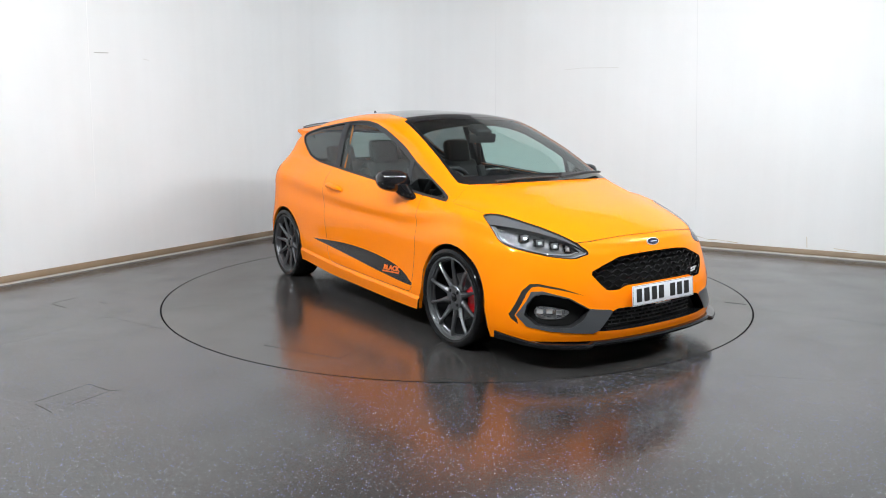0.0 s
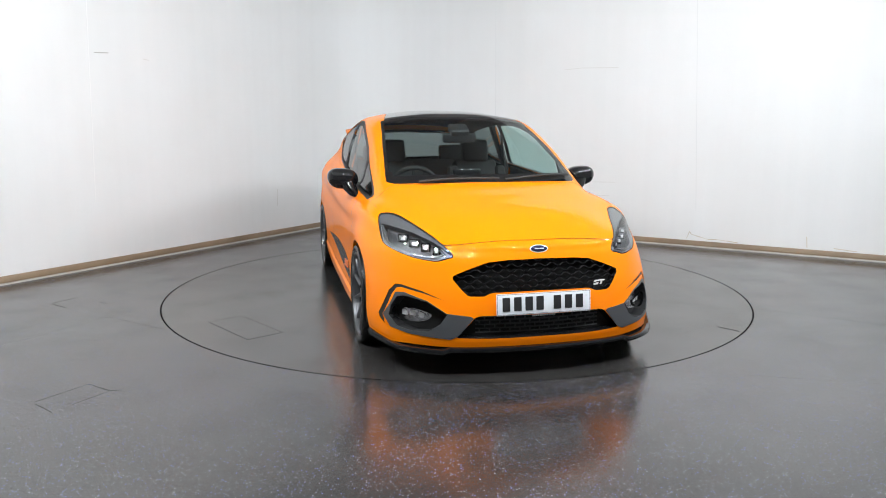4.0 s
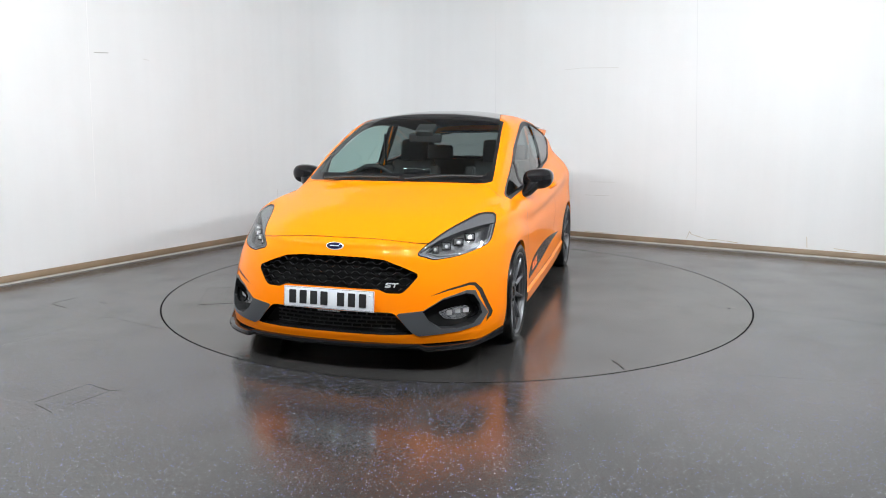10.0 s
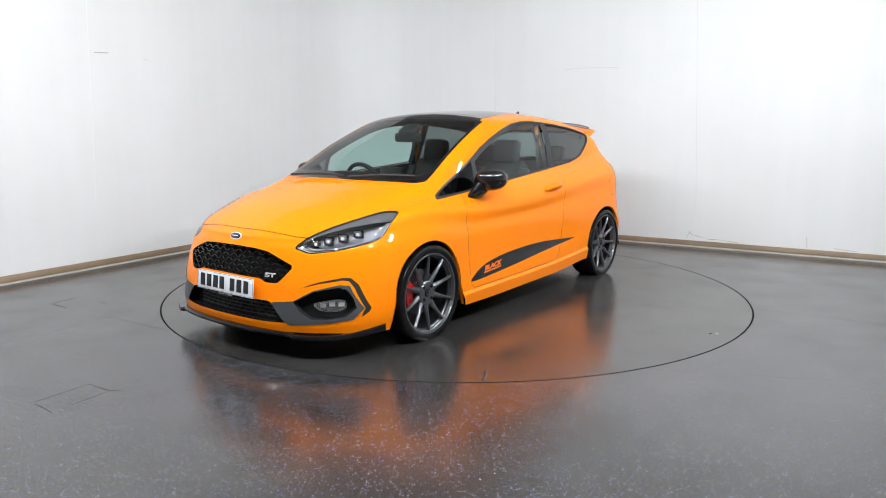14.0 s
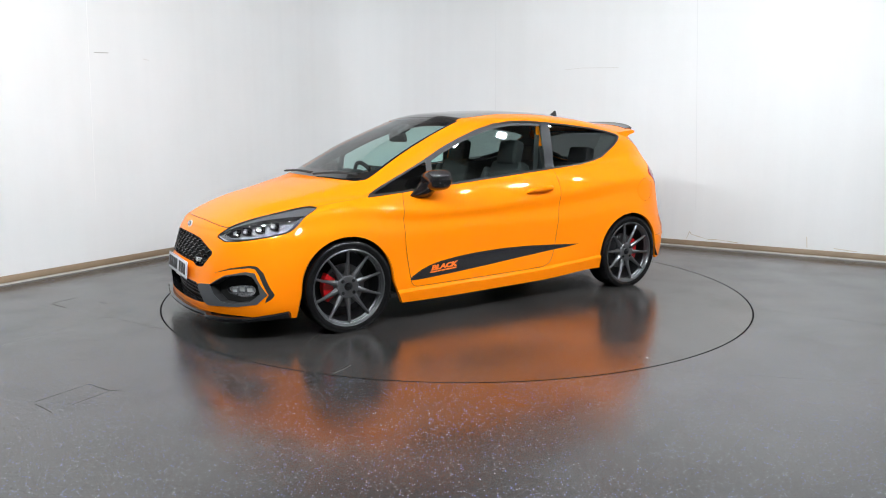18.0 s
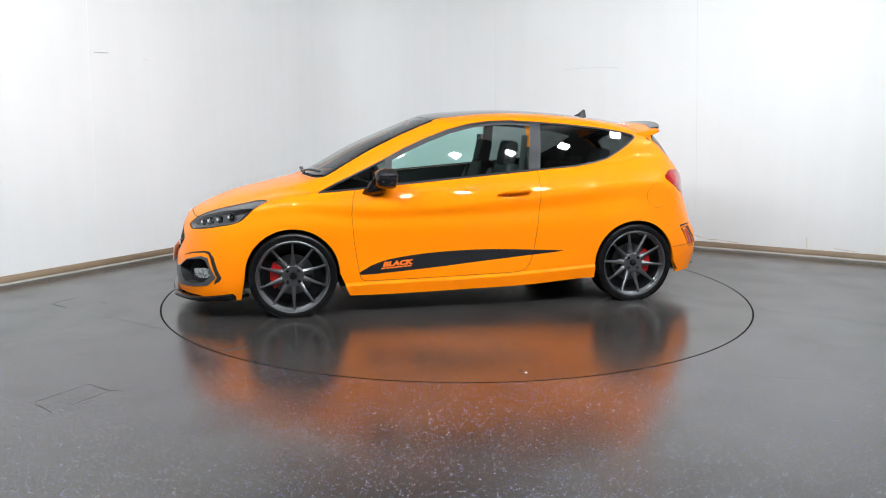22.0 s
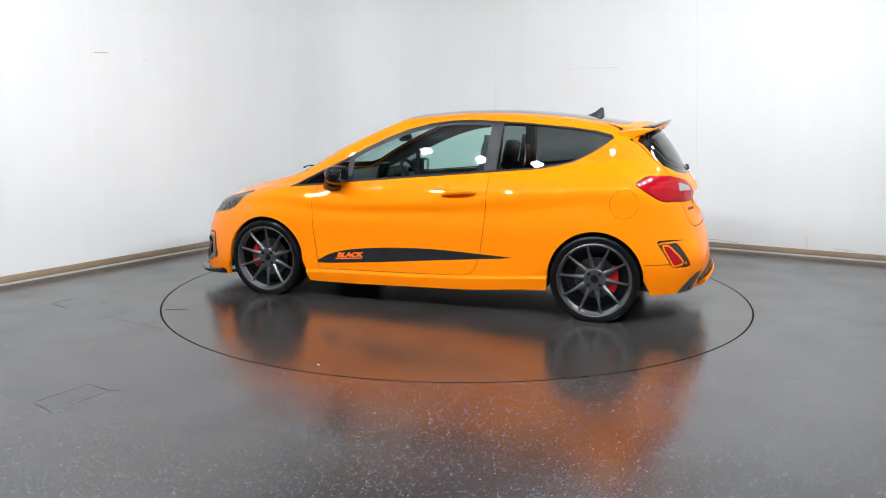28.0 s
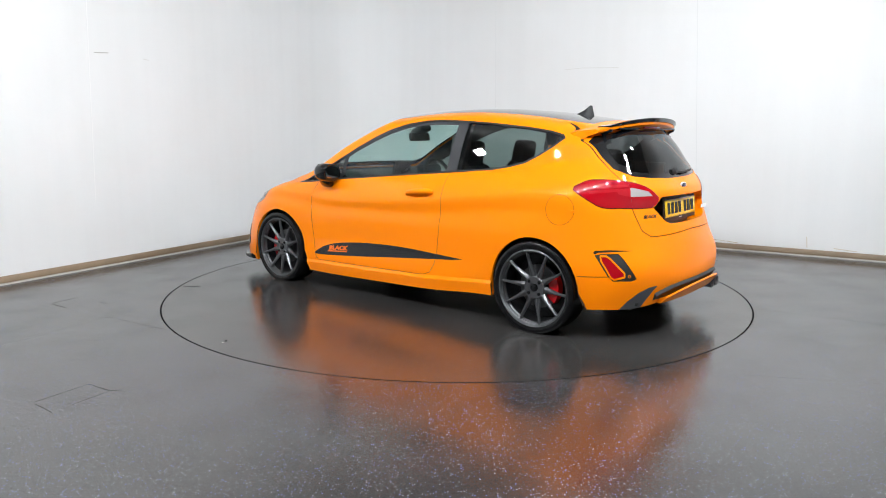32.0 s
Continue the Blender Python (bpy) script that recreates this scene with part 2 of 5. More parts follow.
LINE_BONNET = [(1.745, 0, .785), (1.735, .24, .781), (1.69, .43, .772), (1.58, .57, .770), (1.38, .70, .805), (1.18, .760, .825), (.92, .785, .83), (.45, .805, .85),
               (0, .808, .87), (-.5, .808, .90), (-.9, .806, .925), (-1.25, .800, .945), (-1.53, .780, .94), (-1.73, .60, .91), (-1.85, .3, .885), (-1.87, 0, .88)]
LINE_COWL = [(1.42, 0, .870), (1.41, .25, .867), (1.37, .44, .86), (1.30, .57, .860), (1.16, .67, .860), (1.06, .715, .855), (.88, .745, .87), (.45, .765, .905),
             (0, .765, .93), (-.5, .757, .96), (-.9, .747, .99), (-1.22, .735, 1.015), (-1.50, .718, 1.02), (-1.68, .60, .99), (-1.80, .3, .955), (-1.82, 0, .95)]
LINE_BELT = [(1.17, 0, .935), (1.16, .25, .935), (1.125, .45, .932), (1.075, .60, .927), (1.02, .665, .915), (.98, .70, .895), (.85, .728, .90), (.45, .737, .935),
             (0, .735, .955), (-.5, .722, .985), (-.9, .712, 1.01), (-1.20, .695, 1.05), (-1.46, .675, 1.08), (-1.63, .59, 1.06), (-1.755, .3, 1.025), (-1.775, 0, 1.02)]
LINE_RAIL = [(.27, 0, 1.362), (.26, .25, 1.357), (.24, .42, 1.345), (.21, .53, 1.333), (.17, .565, 1.327), (.10, .578, 1.328), (0, .585, 1.332), (-.2, .587, 1.338),
             (-.4, .585, 1.338), (-.62, .58, 1.333), (-.85, .573, 1.32), (-1.1, .563, 1.30), (-1.36, .55, 1.262), (-1.48, .48, 1.275), (-1.54, .25, 1.31), (-1.55, 0, 1.315)]


def natural_cubic(knots, at):
    """Matrix that turns values at the knots into values of the natural cubic through them."""
    n = len(knots)
    h = np.diff(knots)
    a, r = np.zeros((n, n)), np.zeros((n, n))
    a[0, 0] = a[-1, -1] = 1
    for i in range(1, n - 1):
        a[i, i - 1:i + 2] = h[i - 1], 2 * (h[i - 1] + h[i]), h[i]
        r[i, i - 1:i + 2] = 6 / h[i - 1], -6 / h[i - 1] - 6 / h[i], 6 / h[i]
    m2 = np.linalg.solve(a, r)
    out = np.zeros((len(at), n))
    eye = np.eye(n)
    for k, x in enumerate(at):
        i = min(max(np.searchsorted(knots, x) - 1, 0), n - 2)
        s, e = knots[i + 1] - x, x - knots[i]
        out[k] = (m2[i] * s ** 3 + m2[i + 1] * e ** 3) / (6 * h[i]) + (eye[i] / h[i] - m2[i] * h[i] / 6) * s + (eye[i + 1] / h[i] - m2[i + 1] * h[i] / 6) * e
    return out


def roof_height(x):
    xs = np.array([.35, .279, .074, -.243, -.469, -.74, -1.012, -1.193, -1.6])
    zs = np.array([1.33, 1.363, 1.400, 1.419, 1.420, 1.408, 1.382, 1.359, 1.30])
    return natural_cubic(-xs, -np.atleast_1d(x)) @ zs


def body_sheet(step=0.016):
    lines = [np.array(a, float) for a in (LINE_LIP, LINE_SILL, LINE_WAIST, LINE_ARCH, LINE_SHOULDER, LINE_BONNET, LINE_COWL, LINE_BELT)]
    belt, rail = lines[-1], np.array(LINE_RAIL, float)
    under = lines[4] * 0.55 + lines[3] * 0.45     # hollow under the shoulder crease, fading out towards the ends
    under[5:13, 1] -= np.array([0.001, 0.005, 0.009, 0.010, 0.010, 0.009, 0.006, 0.001])
    lines.insert(4, under)
    mid = (belt + rail) / 2                       # glass bows out a little between belt and rail
    mid[:6] += (0.02, 0, 0.018)
    mid[4:13, 1] += 0.018
    mid[12:] += (-0.012, 0, 0.012)
    lines += [mid, rail]
    for s in (0.35, 0.7, 1.0):                    # the roof, drawn in to the middle
        p = rail.copy()
        mx = np.clip(rail[:, 0] * 0.8 - 0.12, -1.25, 0.1)
        p[:, 0] = rail[:, 0] * (1 - s) + mx * s
        p[:, 1] = rail[:, 1] * (1 - s)
        full = roof_height(p[:, 0])
        w = np.clip(p[:, 1] / 0.60, 0, 1)
        p[:, 2] = full - 0.075 * w ** 2.4
        lines.append(p)
    k = np.array(lines)                           # line, station, xyz
    flip = np.array([1, -1, 1])
    ext = np.concatenate([k[:, 3:0:-1] * flip, k, k[:, -2:-5:-1] * flip], 1)
    leng = np.linalg.norm(np.diff(ext[2], axis=0), axis=1) * 0.5 + np.linalg.norm(np.diff(ext[8], axis=0), axis=1) * 0.5
    knots = np.concatenate([[0], np.cumsum(leng)])
    lo, hi = knots[3], knots[3 + k.shape[1] - 1]
    nu = int((hi - lo) / step)
    cols = natural_cubic(knots, np.linspace(lo, hi, nu + 1)) @ ext          # line, column, xyz
    cols[:, 0, 1] = cols[:, -1, 1] = 0
    p = cols
    seg = np.sqrt(np.linalg.norm(np.diff(p, axis=0), axis=2) + 1e-5)        # centripetal
    counts = [6, 12, 12, 8, 6, 16, 18, 14, 18, 18, 10, 12, 8]
    rows = []
    m = len(p)
    tan = np.zeros_like(p)
    for i in range(m):
        if 0 < i < m - 1:
            h0, h1 = seg[i - 1][:, None], seg[i][:, None]
            d0, d1 = (p[i] - p[i - 1]) / h0, (p[i + 1] - p[i]) / h1
            tan[i] = (d0 * h1 + d1 * h0) / (h0 + h1)
    tan[0] = (p[1] - p[0]) / seg[0][:, None]
    tan[-1] = (p[-1] - p[-2]) / seg[-1][:, None]
    tan[-1][:, 2] = 0
    for i in range(m - 1):
        h = seg[i][:, None]
        for s in range(counts[i]):
            t = s / counts[i]
            rows.append((2 * t ** 3 - 3 * t ** 2 + 1) * p[i] + (t ** 3 - 2 * t ** 2 + t) * h * tan[i]
                        + (-2 * t ** 3 + 3 * t ** 2) * p[i + 1] + (t ** 3 - t ** 2) * h * tan[i + 1])
    rows.append(p[-1])
    g = np.array(rows)
    g[:, :, 1] = np.maximum(g[:, :, 1], 0)
    nv, nu1 = g.shape[:2]
    ge = np.concatenate([g[:, 1:2] * flip, g, g[:, -2:-1] * flip], 1)
    du = ge[:, 2:] - ge[:, :-2]
    dv = np.gradient(g, axis=0)
    nrm = np.cross(du, dv)
    # towards the roof's middle line the columns close up: take the slope from the roof's own height there
    roof = slice(nv - 22, nv)
    gx = (roof_height(g[roof, :, 0].ravel() + 0.01) - roof_height(g[roof, :, 0].ravel() - 0.01)).reshape(22, nu1) / 0.02
    wy = g[roof, :, 1] / 0.60
    nrm[roof] = np.stack([-gx, 0.075 * 2.4 * np.abs(wy) ** 1.4 / 0.60, np.ones_like(gx)], -1)
    nrm /= np.linalg.norm(nrm, axis=2)[..., None] + 1e-12
    c = g - np.array([0, 0, 0.75])
    if np.sum(nrm * c) < 0:
        nrm = -nrm
        nrm[roof] = -nrm[roof]
    f = []
    for a in range(nv - 1):
        for b in range(nu1 - 1):
            i = a * nu1 + b
            f.append((i, i + 1, i + 1 + nu1, i + nu1))
    return Sheet(g.reshape(-1, 3), nrm.reshape(-1, 3), f)


# ---------------------------------------------------------------- the room
def wall_material(name, base):
    """White painted boards: faint upright streaks, slow dirt clouds, brown splash stains low down."""
    m, n, l, b = nodes_of(name)
    co = n.new("ShaderNodeTexCoord")
    mp = n.new("ShaderNodeMapping")
    mp.inputs["Scale"].default_value = (9.0, 9.0, 0.25)
    st = n.new("ShaderNodeTexNoise")
    st.inputs["Scale"].default_value, st.inputs["Detail"].default_value = 1.0, 3
    l.new(co.outputs["Object"], mp.inputs[0])
    l.new(mp.outputs[0], st.inputs["Vector"])
    cl = n.new("ShaderNodeTexNoise")
    cl.inputs["Scale"].default_value, cl.inputs["Detail"].default_value = 0.9, 5
    l.new(co.outputs["Object"], cl.inputs["Vector"])
    r1 = n.new("ShaderNodeValToRGB")
    r1.color_ramp.elements[0].position, r1.color_ramp.elements[0].color = 0.3, (*[c * 0.985 for c in base], 1)
    r1.color_ramp.elements[1].position, r1.color_ramp.elements[1].color = 0.65, (*base, 1)
    l.new(st.outputs[0], r1.inputs[0])
    r2 = n.new("ShaderNodeValToRGB")
    r2.color_ramp.elements[0].position, r2.color_ramp.elements[0].color = 0.3, (0.965, 0.962, 0.955, 1)
    r2.color_ramp.elements[1].position, r2.color_ramp.elements[1].color = 0.6, (1, 1, 1, 1)
    l.new(cl.outputs[0], r2.inputs[0])
    mx = n.new("ShaderNodeMix")
    mx.data_type, mx.blend_type = "RGBA", "MULTIPLY"
    mx.inputs[0].default_value = 1.0
    l.new(r1.outputs[0], mx.inputs[6])
    l.new(r2.outputs[0], mx.inputs[7])
    l.new(mx.outputs[2], b.inputs["Base Color"])
    b.inputs["Roughness"].default_value = 0.55
    bp = n.new("ShaderNodeBump")
    bp.inputs["Strength"].default_value, bp.inputs["Distance"].default_value = 0.03, 0.003
    l.new(st.outputs[0], bp.inputs["Height"])
    l.new(bp.outputs[0], b.inputs["Normal"])
    return m


def floor_material(name, flakes=1.0):
    """Dark speckled safety vinyl with a worn polish: glossy coat, flakes of white, blue and brown."""
    m, n, l, b = nodes_of(name)
    co = n.new("ShaderNodeTexCoord")
    cloud = n.new("ShaderNodeTexNoise")
    cloud.inputs["Scale"].default_value, cloud.inputs["Detail"].default_value = 1.1, 6
    l.new(co.outputs["Object"], cloud.inputs["Vector"])
    base = n.new("ShaderNodeValToRGB")
    base.color_ramp.elements[0].position, base.color_ramp.elements[0].color = 0.34, (0.024, 0.0225, 0.0217, 1)
    base.color_ramp.elements[1].position, base.color_ramp.elements[1].color = 0.68, (0.047, 0.044, 0.0424, 1)
    l.new(cloud.outputs[0], base.inputs[0])
    vor = n.new("ShaderNodeTexVoronoi")
    vor.inputs["Scale"].default_value = 102.0
    l.new(co.outputs["Object"], vor.inputs["Vector"])
    near = n.new("ShaderNodeMath")
    near.operation = "LESS_THAN"
    near.inputs[1].default_value = 0.25
    l.new(vor.outputs["Distance"], near.inputs[0])
    sep = n.new("ShaderNodeSeparateColor")
    l.new(vor.outputs["Color"], sep.inputs[0])
    few = n.new("ShaderNodeMath")
    few.operation = "GREATER_THAN"
    few.inputs[1].default_value = 1.0 - 0.50 * flakes
    l.new(sep.outputs[0], few.inputs[0])
    both = n.new("ShaderNodeMath")
    both.operation = "MULTIPLY"
    l.new(near.outputs[0], both.inputs[0])
    l.new(few.outputs[0], both.inputs[1])
    hue = n.new("ShaderNodeValToRGB")
    hue.color_ramp.interpolation = "CONSTANT"
    e = hue.color_ramp.elements
    e[0].position, e[0].color = 0.0, (0.28, 0.29, 0.37, 1)
    e[1].position, e[1].color = 0.35, (0.22, 0.26, 0.62, 1)
    k = e.new(0.62)
    k.color = (0.14, 0.11, 0.09, 1)
    k = e.new(0.85)
    k.color = (0.50, 0.52, 0.60, 1)
    l.new(sep.outputs[1], hue.inputs[0])
    mx = n.new("ShaderNodeMix")
    mx.data_type = "RGBA"
    l.new(both.outputs[0], mx.inputs[0])
    l.new(base.outputs[0], mx.inputs[6])
    l.new(hue.outputs[0], mx.inputs[7])
    l.new(mx.outputs[2], b.inputs["Base Color"])
    sm = n.new("ShaderNodeTexNoise")
    sm.inputs["Scale"].default_value, sm.inputs["Detail"].default_value = 2.6, 8
    l.new(co.outputs["Object"], sm.inputs["Vector"])
    rr = n.new("ShaderNodeMapRange")
    rr.inputs[1].default_value, rr.inputs[2].default_value = 0.3, 0.7
    rr.inputs[3].default_value, rr.inputs[4].default_value = 0.125, 0.25
    l.new(sm.outputs[0], rr.inputs[0])
    l.new(rr.outputs[0], b.inputs["Roughness"])
    b.inputs["IOR"].default_value = 1.85
    fine = n.new("ShaderNodeTexNoise")
    fine.inputs["Scale"].default_value, fine.inputs["Detail"].default_value = 160.0, 3
    l.new(co.outputs["Object"], fine.inputs["Vector"])
    bp = n.new("ShaderNodeBump")
    bp.inputs["Strength"].default_value, bp.inputs["Distance"].default_value = 0.25, 0.0012
    l.new(fine.outputs[0], bp.inputs["Height"])
    l.new(bp.outputs[0], b.inputs["Normal"])
    return m


WALL = wall_material("white_wall_paint", (0.84, 0.845, 0.85))
FLOOR = floor_material("speckled_vinyl")
DECK = floor_material("smooth_deck_vinyl", 0.04)
CEILING = plain("ceiling_paint", (0.36, 0.36, 0.36), rough=0.8, vary=0.1)
SKIRT_WOOD = plain("stained_wood", (0.25, 0.18, 0.115), rough=0.5, vary=0.5, bump=0.3, scale=40)
WHITE_BEAD = plain("white_bead", (0.72, 0.71, 0.68), rough=0.5, vary=0.15)
BEAD_DIRTY = plain("dirty_bead", (0.50, 0.48, 0.45), rough=0.5, vary=0.4)
GAP_BLACK = plain("gap_black", (0.004, 0.004, 0.004), rough=0.9)
LAMP_GLOW = glow("led_panel_light", (0.918, 0.97, 1.0), LAMP_POWER)

FILLET = 1.1
LEN_L, LEN_R = 11.0, 9.5
RADIUS = 2.247


def wall_path():
    """The foot of the two white walls, rounded where they meet, from near the camera's left to its right."""
    p = [CORNER + ALONG_L * LEN_L, CORNER + ALONG_L * FILLET]
    for i in range(1, 12):
        t = i / 12
        a, b = CORNER + ALONG_L * FILLET * (1 - t), CORNER + ALONG_R * FILLET * t
        p.append(a * (1 - t) + b * t)
    p += [CORNER + ALONG_R * FILLET, CORNER + ALONG_R * LEN_R]
    return p


def run(path, profile, name, material, label, kind="structure"):
    """Sweeps a profile of (distance into the room, height) along a path on the floor."""
    bm = bmesh.new()
    rings = []
    for i, q in enumerate(path):
        t = (path[min(i + 1, len(path) - 1)] - path[max(i - 1, 0)]).normalized()
        inward = Vector((t.y, -t.x, 0))
        rings.append([bm.verts.new(q + inward * d + Vector((0, 0, h))) for d, h in profile])
    for a, b in zip(rings, rings[1:]):
        for k in range(len(profile)):
            bm.faces.new((a[k], a[(k + 1) % len(profile)], b[(k + 1) % len(profile)], b[k]))
    bm.faces.new(rings[0][::-1])
    bm.faces.new(rings[-1])
    return tagged(part(name, bm, material, None, sharp=0.9), label, kind=kind)


def build_room():
    path = wall_path()
    i_l, i_r = 1, len(path) - 2
    run(path[:i_l + 1], [(0, 0), (0, CEIL), (-0.15, CEIL), (-0.15, 0)], "wall_left", WALL, "white painted studio wall with faint stains")
    run(path[i_l:i_r + 1], [(0, 0), (0, CEIL), (-0.15, CEIL), (-0.15, 0)], "wall_corner", WALL, "white painted wall rounded at the corner")
    run(path[i_r:], [(0, 0), (0, CEIL), (-0.15, CEIL), (-0.15, 0)], "wall_right", WALL, "white painted studio wall with scuffs and a stain")
    for a, b in ((0, i_l), (i_l, i_r), (i_r, len(path) - 1)):
        run(path[a:b + 1], [(0.002, 0.018), (0.022, 0.018), (0.022, 0.062), (0.014, 0.070), (0.002, 0.072)], "baseboard", SKIRT_WOOD, "stained brown wooden skirting at the foot of the wall")
        run(path[a:b + 1], [(0.002, 0.001), (0.030, 0.001), (0.030, 0.006), (0.026, 0.012), (0.002, 0.017)], "trim", BEAD_DIRTY, "thin dirty white sealing bead along the floor")
    # two unseen walls, assumed white, added to close the room round the camera
    near_l, near_r = path[0], path[-1]
    far = near_l + (near_r - CORNER)
    run([far, near_l], [(0, 0), (0, CEIL), (-0.15, CEIL), (-0.15, 0)], "unseen_wall_near", WALL, "unseen white wall added behind the camera to close the room")
    run([near_r, far], [(0, 0), (0, CEIL), (-0.15, CEIL), (-0.15, 0)], "unseen_wall_side", WALL, "unseen white side wall added to close the room")
    quad = [CORNER, near_l, far, near_r]
    bm = prism([(q.x, q.y) for q in quad], 0.12, Matrix.Translation((0, 0, CEIL)))
    tagged(part("ceiling", bm, CEILING, None), "grey painted ceiling with light panels", kind="structure")
    # floor: one sheet with a round hole for the turntable
    bm = bmesh.new()
    n = 160
    ring = [bm.verts.new((math.cos(2 * math.pi * k / n) * (RADIUS + 0.005), math.sin(2 * math.pi * k / n) * (RADIUS + 0.005), 0)) for k in range(n)]
    wide = [bm.verts.new((math.cos(2 * math.pi * k / n) * 3.0, math.sin(2 * math.pi * k / n) * 3.0, 0)) for k in range(n)]
    outer = [bm.verts.new((math.cos(2 * math.pi * k / n) * 16, math.sin(2 * math.pi * k / n) * 16, 0)) for k in range(n)]
    low = [bm.verts.new((math.cos(2 * math.pi * k / n) * (RADIUS + 0.005), math.sin(2 * math.pi * k / n) * (RADIUS + 0.005), -0.05)) for k in range(n)]
    for a, b in ((low, ring), (ring, wide), (wide, outer)):
        for k in range(n):
            bm.faces.new((a[k], a[(k + 1) % n], b[(k + 1) % n], b[k]))
    ob = part("floor", bm, FLOOR, None, smooth=False)
    tagged(ob, "dark grey speckled vinyl floor, polished and worn", kind="structure")
    part("pit", lathe([(RADIUS + 0.1, -0.05), (0.001, -0.05)], n=96), GAP_BLACK, ob)


def studio_lamp():
    """A square flood panel on a bracket under the ceiling: housing, frame, glowing face, stem and yoke."""
    top = new("ceiling_light")
    turned = pose(0, 0, 0, 0, 0, 45)
    part("housing", box((0.194, 0.194, 0.04), turned @ pose(0, 0, 0.020), 0.008), WHITE_BEAD, top)
    bm = bmesh.new()
    for x, y, w, d in ((0, 0.084, 0.194, 0.026), (0, -0.084, 0.194, 0.026), (0.084, 0, 0.026, 0.142), (-0.084, 0, 0.026, 0.142)):
        add_box(bm, (w, d, 0.012), turned @ pose(x, y, -0.006))
    part("frame", bm, WHITE_BEAD, top)
    part("diffuser", box((0.14, 0.14, 0.008), turned @ pose(0, 0, -0.004)), LAMP_GLOW, top, "glowing white diffuser")
    tilt = Matrix.Rotation(radians(-LAMP_TILT), 4, "Y")
    part("stem", tube([Vector((0, 0, 0.03)), tilt @ Vector((0, 0, 0.24))], 0.012, 10), WHITE_BEAD, top)
    part("ceiling_plate", lathe([(0.0005, 0.252), (0.05, 0.252), (0.05, 0.235), (0.0005, 0.235)], tilt, 24), WHITE_BEAD, top)
    return tagged(top, "square white flood panel glowing under the ceiling", "ceiling light", "ceiling lights")


LAMP_TILT = 52.0
LAMP_RING = 3.80


def build_lamps():
    """Flood panels in an arc round the near half of the turntable, turned down towards it."""
    first = studio_lamp()
    for k in range(13):
        a = radians(-4 - 12.5 * k)
        spot = Vector((LAMP_RING * math.cos(a), LAMP_RING * math.sin(a), CEIL - 0.2525))
        m = Matrix.Translation(spot) @ Matrix.Rotation(a, 4, "Z") @ Matrix.Rotation(radians(LAMP_TILT), 4, "Y")
        if k == 0:
            first.matrix_basis = m
        else:
            copy_thing(first, m)


def thin_line(pts, width, z0, height=0.0012):
    """A narrow raised line through floor points."""
    bm = bmesh.new()
    for a, b in zip(pts, pts[1:]):
        a, b = Vector((*a, z0)), Vector((*b, z0))
        d = b - a
        add_box(bm, (d.length, width, height), Matrix.Translation((a + b) / 2) @ Matrix.Rotation(math.atan2(d.y, d.x), 4, "Z"))
    return bm


def build_turntable():
    disc = new("turntable")
    tagged(disc, "round flush turntable covered in smooth dark vinyl", "turntable")
    part("deck", lathe([(0.0005, 0.0), (1.2, 0.0), (RADIUS - 0.006, 0.0), (RADIUS - 0.006, -0.045)], n=160), DECK, disc, smooth=False)
    hatch = part("hatch", box((0.54, 0.233, 0.002), pose(1.14, -1.465, -0.0002, 0, 0, 38.8), 0.0005), DECK, disc, "square service hatch cut in the vinyl", smooth=False)
    c = [Vector((1.14, -1.465)) + Matrix.Rotation(radians(38.8), 2) @ Vector(q) for q in ((-.273, -.119), (.273, -.119), (.273, .119), (-.273, .119))]
    part("hatch_gap", thin_line([c[0], c[1], c[2], c[3], c[0]], 0.0012, 0.0002), GAP_DARK, hatch)
    part("paint_fleck", lathe([(0.0005, 0.003), (0.006, 0.002), (0.008, 0.0)], pose(-0.27, 2.105, 0), 10), BEAD_DIRTY, disc, "small white chip on the deck")
    part("dark_fleck", lathe([(0.0005, 0.003), (0.006, 0.002), (0.009, 0.0)], pose(-0.245, 2.075, 0), 10), GAP_BLACK, disc)
    part("scratch", thin_line([(1.309, 1.610), (1.36, 1.655), (1.425, 1.70)], 0.005, 0.0005), SCRATCH, disc, "pale scratch near the rim")
    part("scratch_dark", thin_line([(1.316, 1.604), (1.366, 1.650), (1.431, 1.694)], 0.004, 0.0005), GAP_BLACK, disc)
    return disc


def mark_on(wall, along, s0, z0, s1, z1, width, material, name):
    """A thin scratch, stain or joint on a wall, from one spot to another."""
    bm = bmesh.new()
    a = CORNER + along * s0 + Vector((0, 0, z0))
    b = CORNER + along * s1 + Vector((0, 0, z1))
    d = b - a
    inward = Vector((0, 0, 1)).cross(along)
    if inward.dot(Vector((0, 0, 0)) - CORNER) < 0:
        inward = -inward
    m = axes_of((a + b) / 2 + inward * 0.0006, d, inward.cross(d))
    add_box(bm, (d.length, width, 0.0016), m)
    return part(name, bm, material, wall)


def axes_of(origin, right, up):
    r = Vector(right).normalized()
    n = r.cross(Vector(up)).normalized()
    u = n.cross(r)
    return Matrix(((r.x, u.x, n.x, origin[0]), (r.y, u.y, n.y, origin[1]), (r.z, u.z, n.z, origin[2]), (0, 0, 0, 1)))


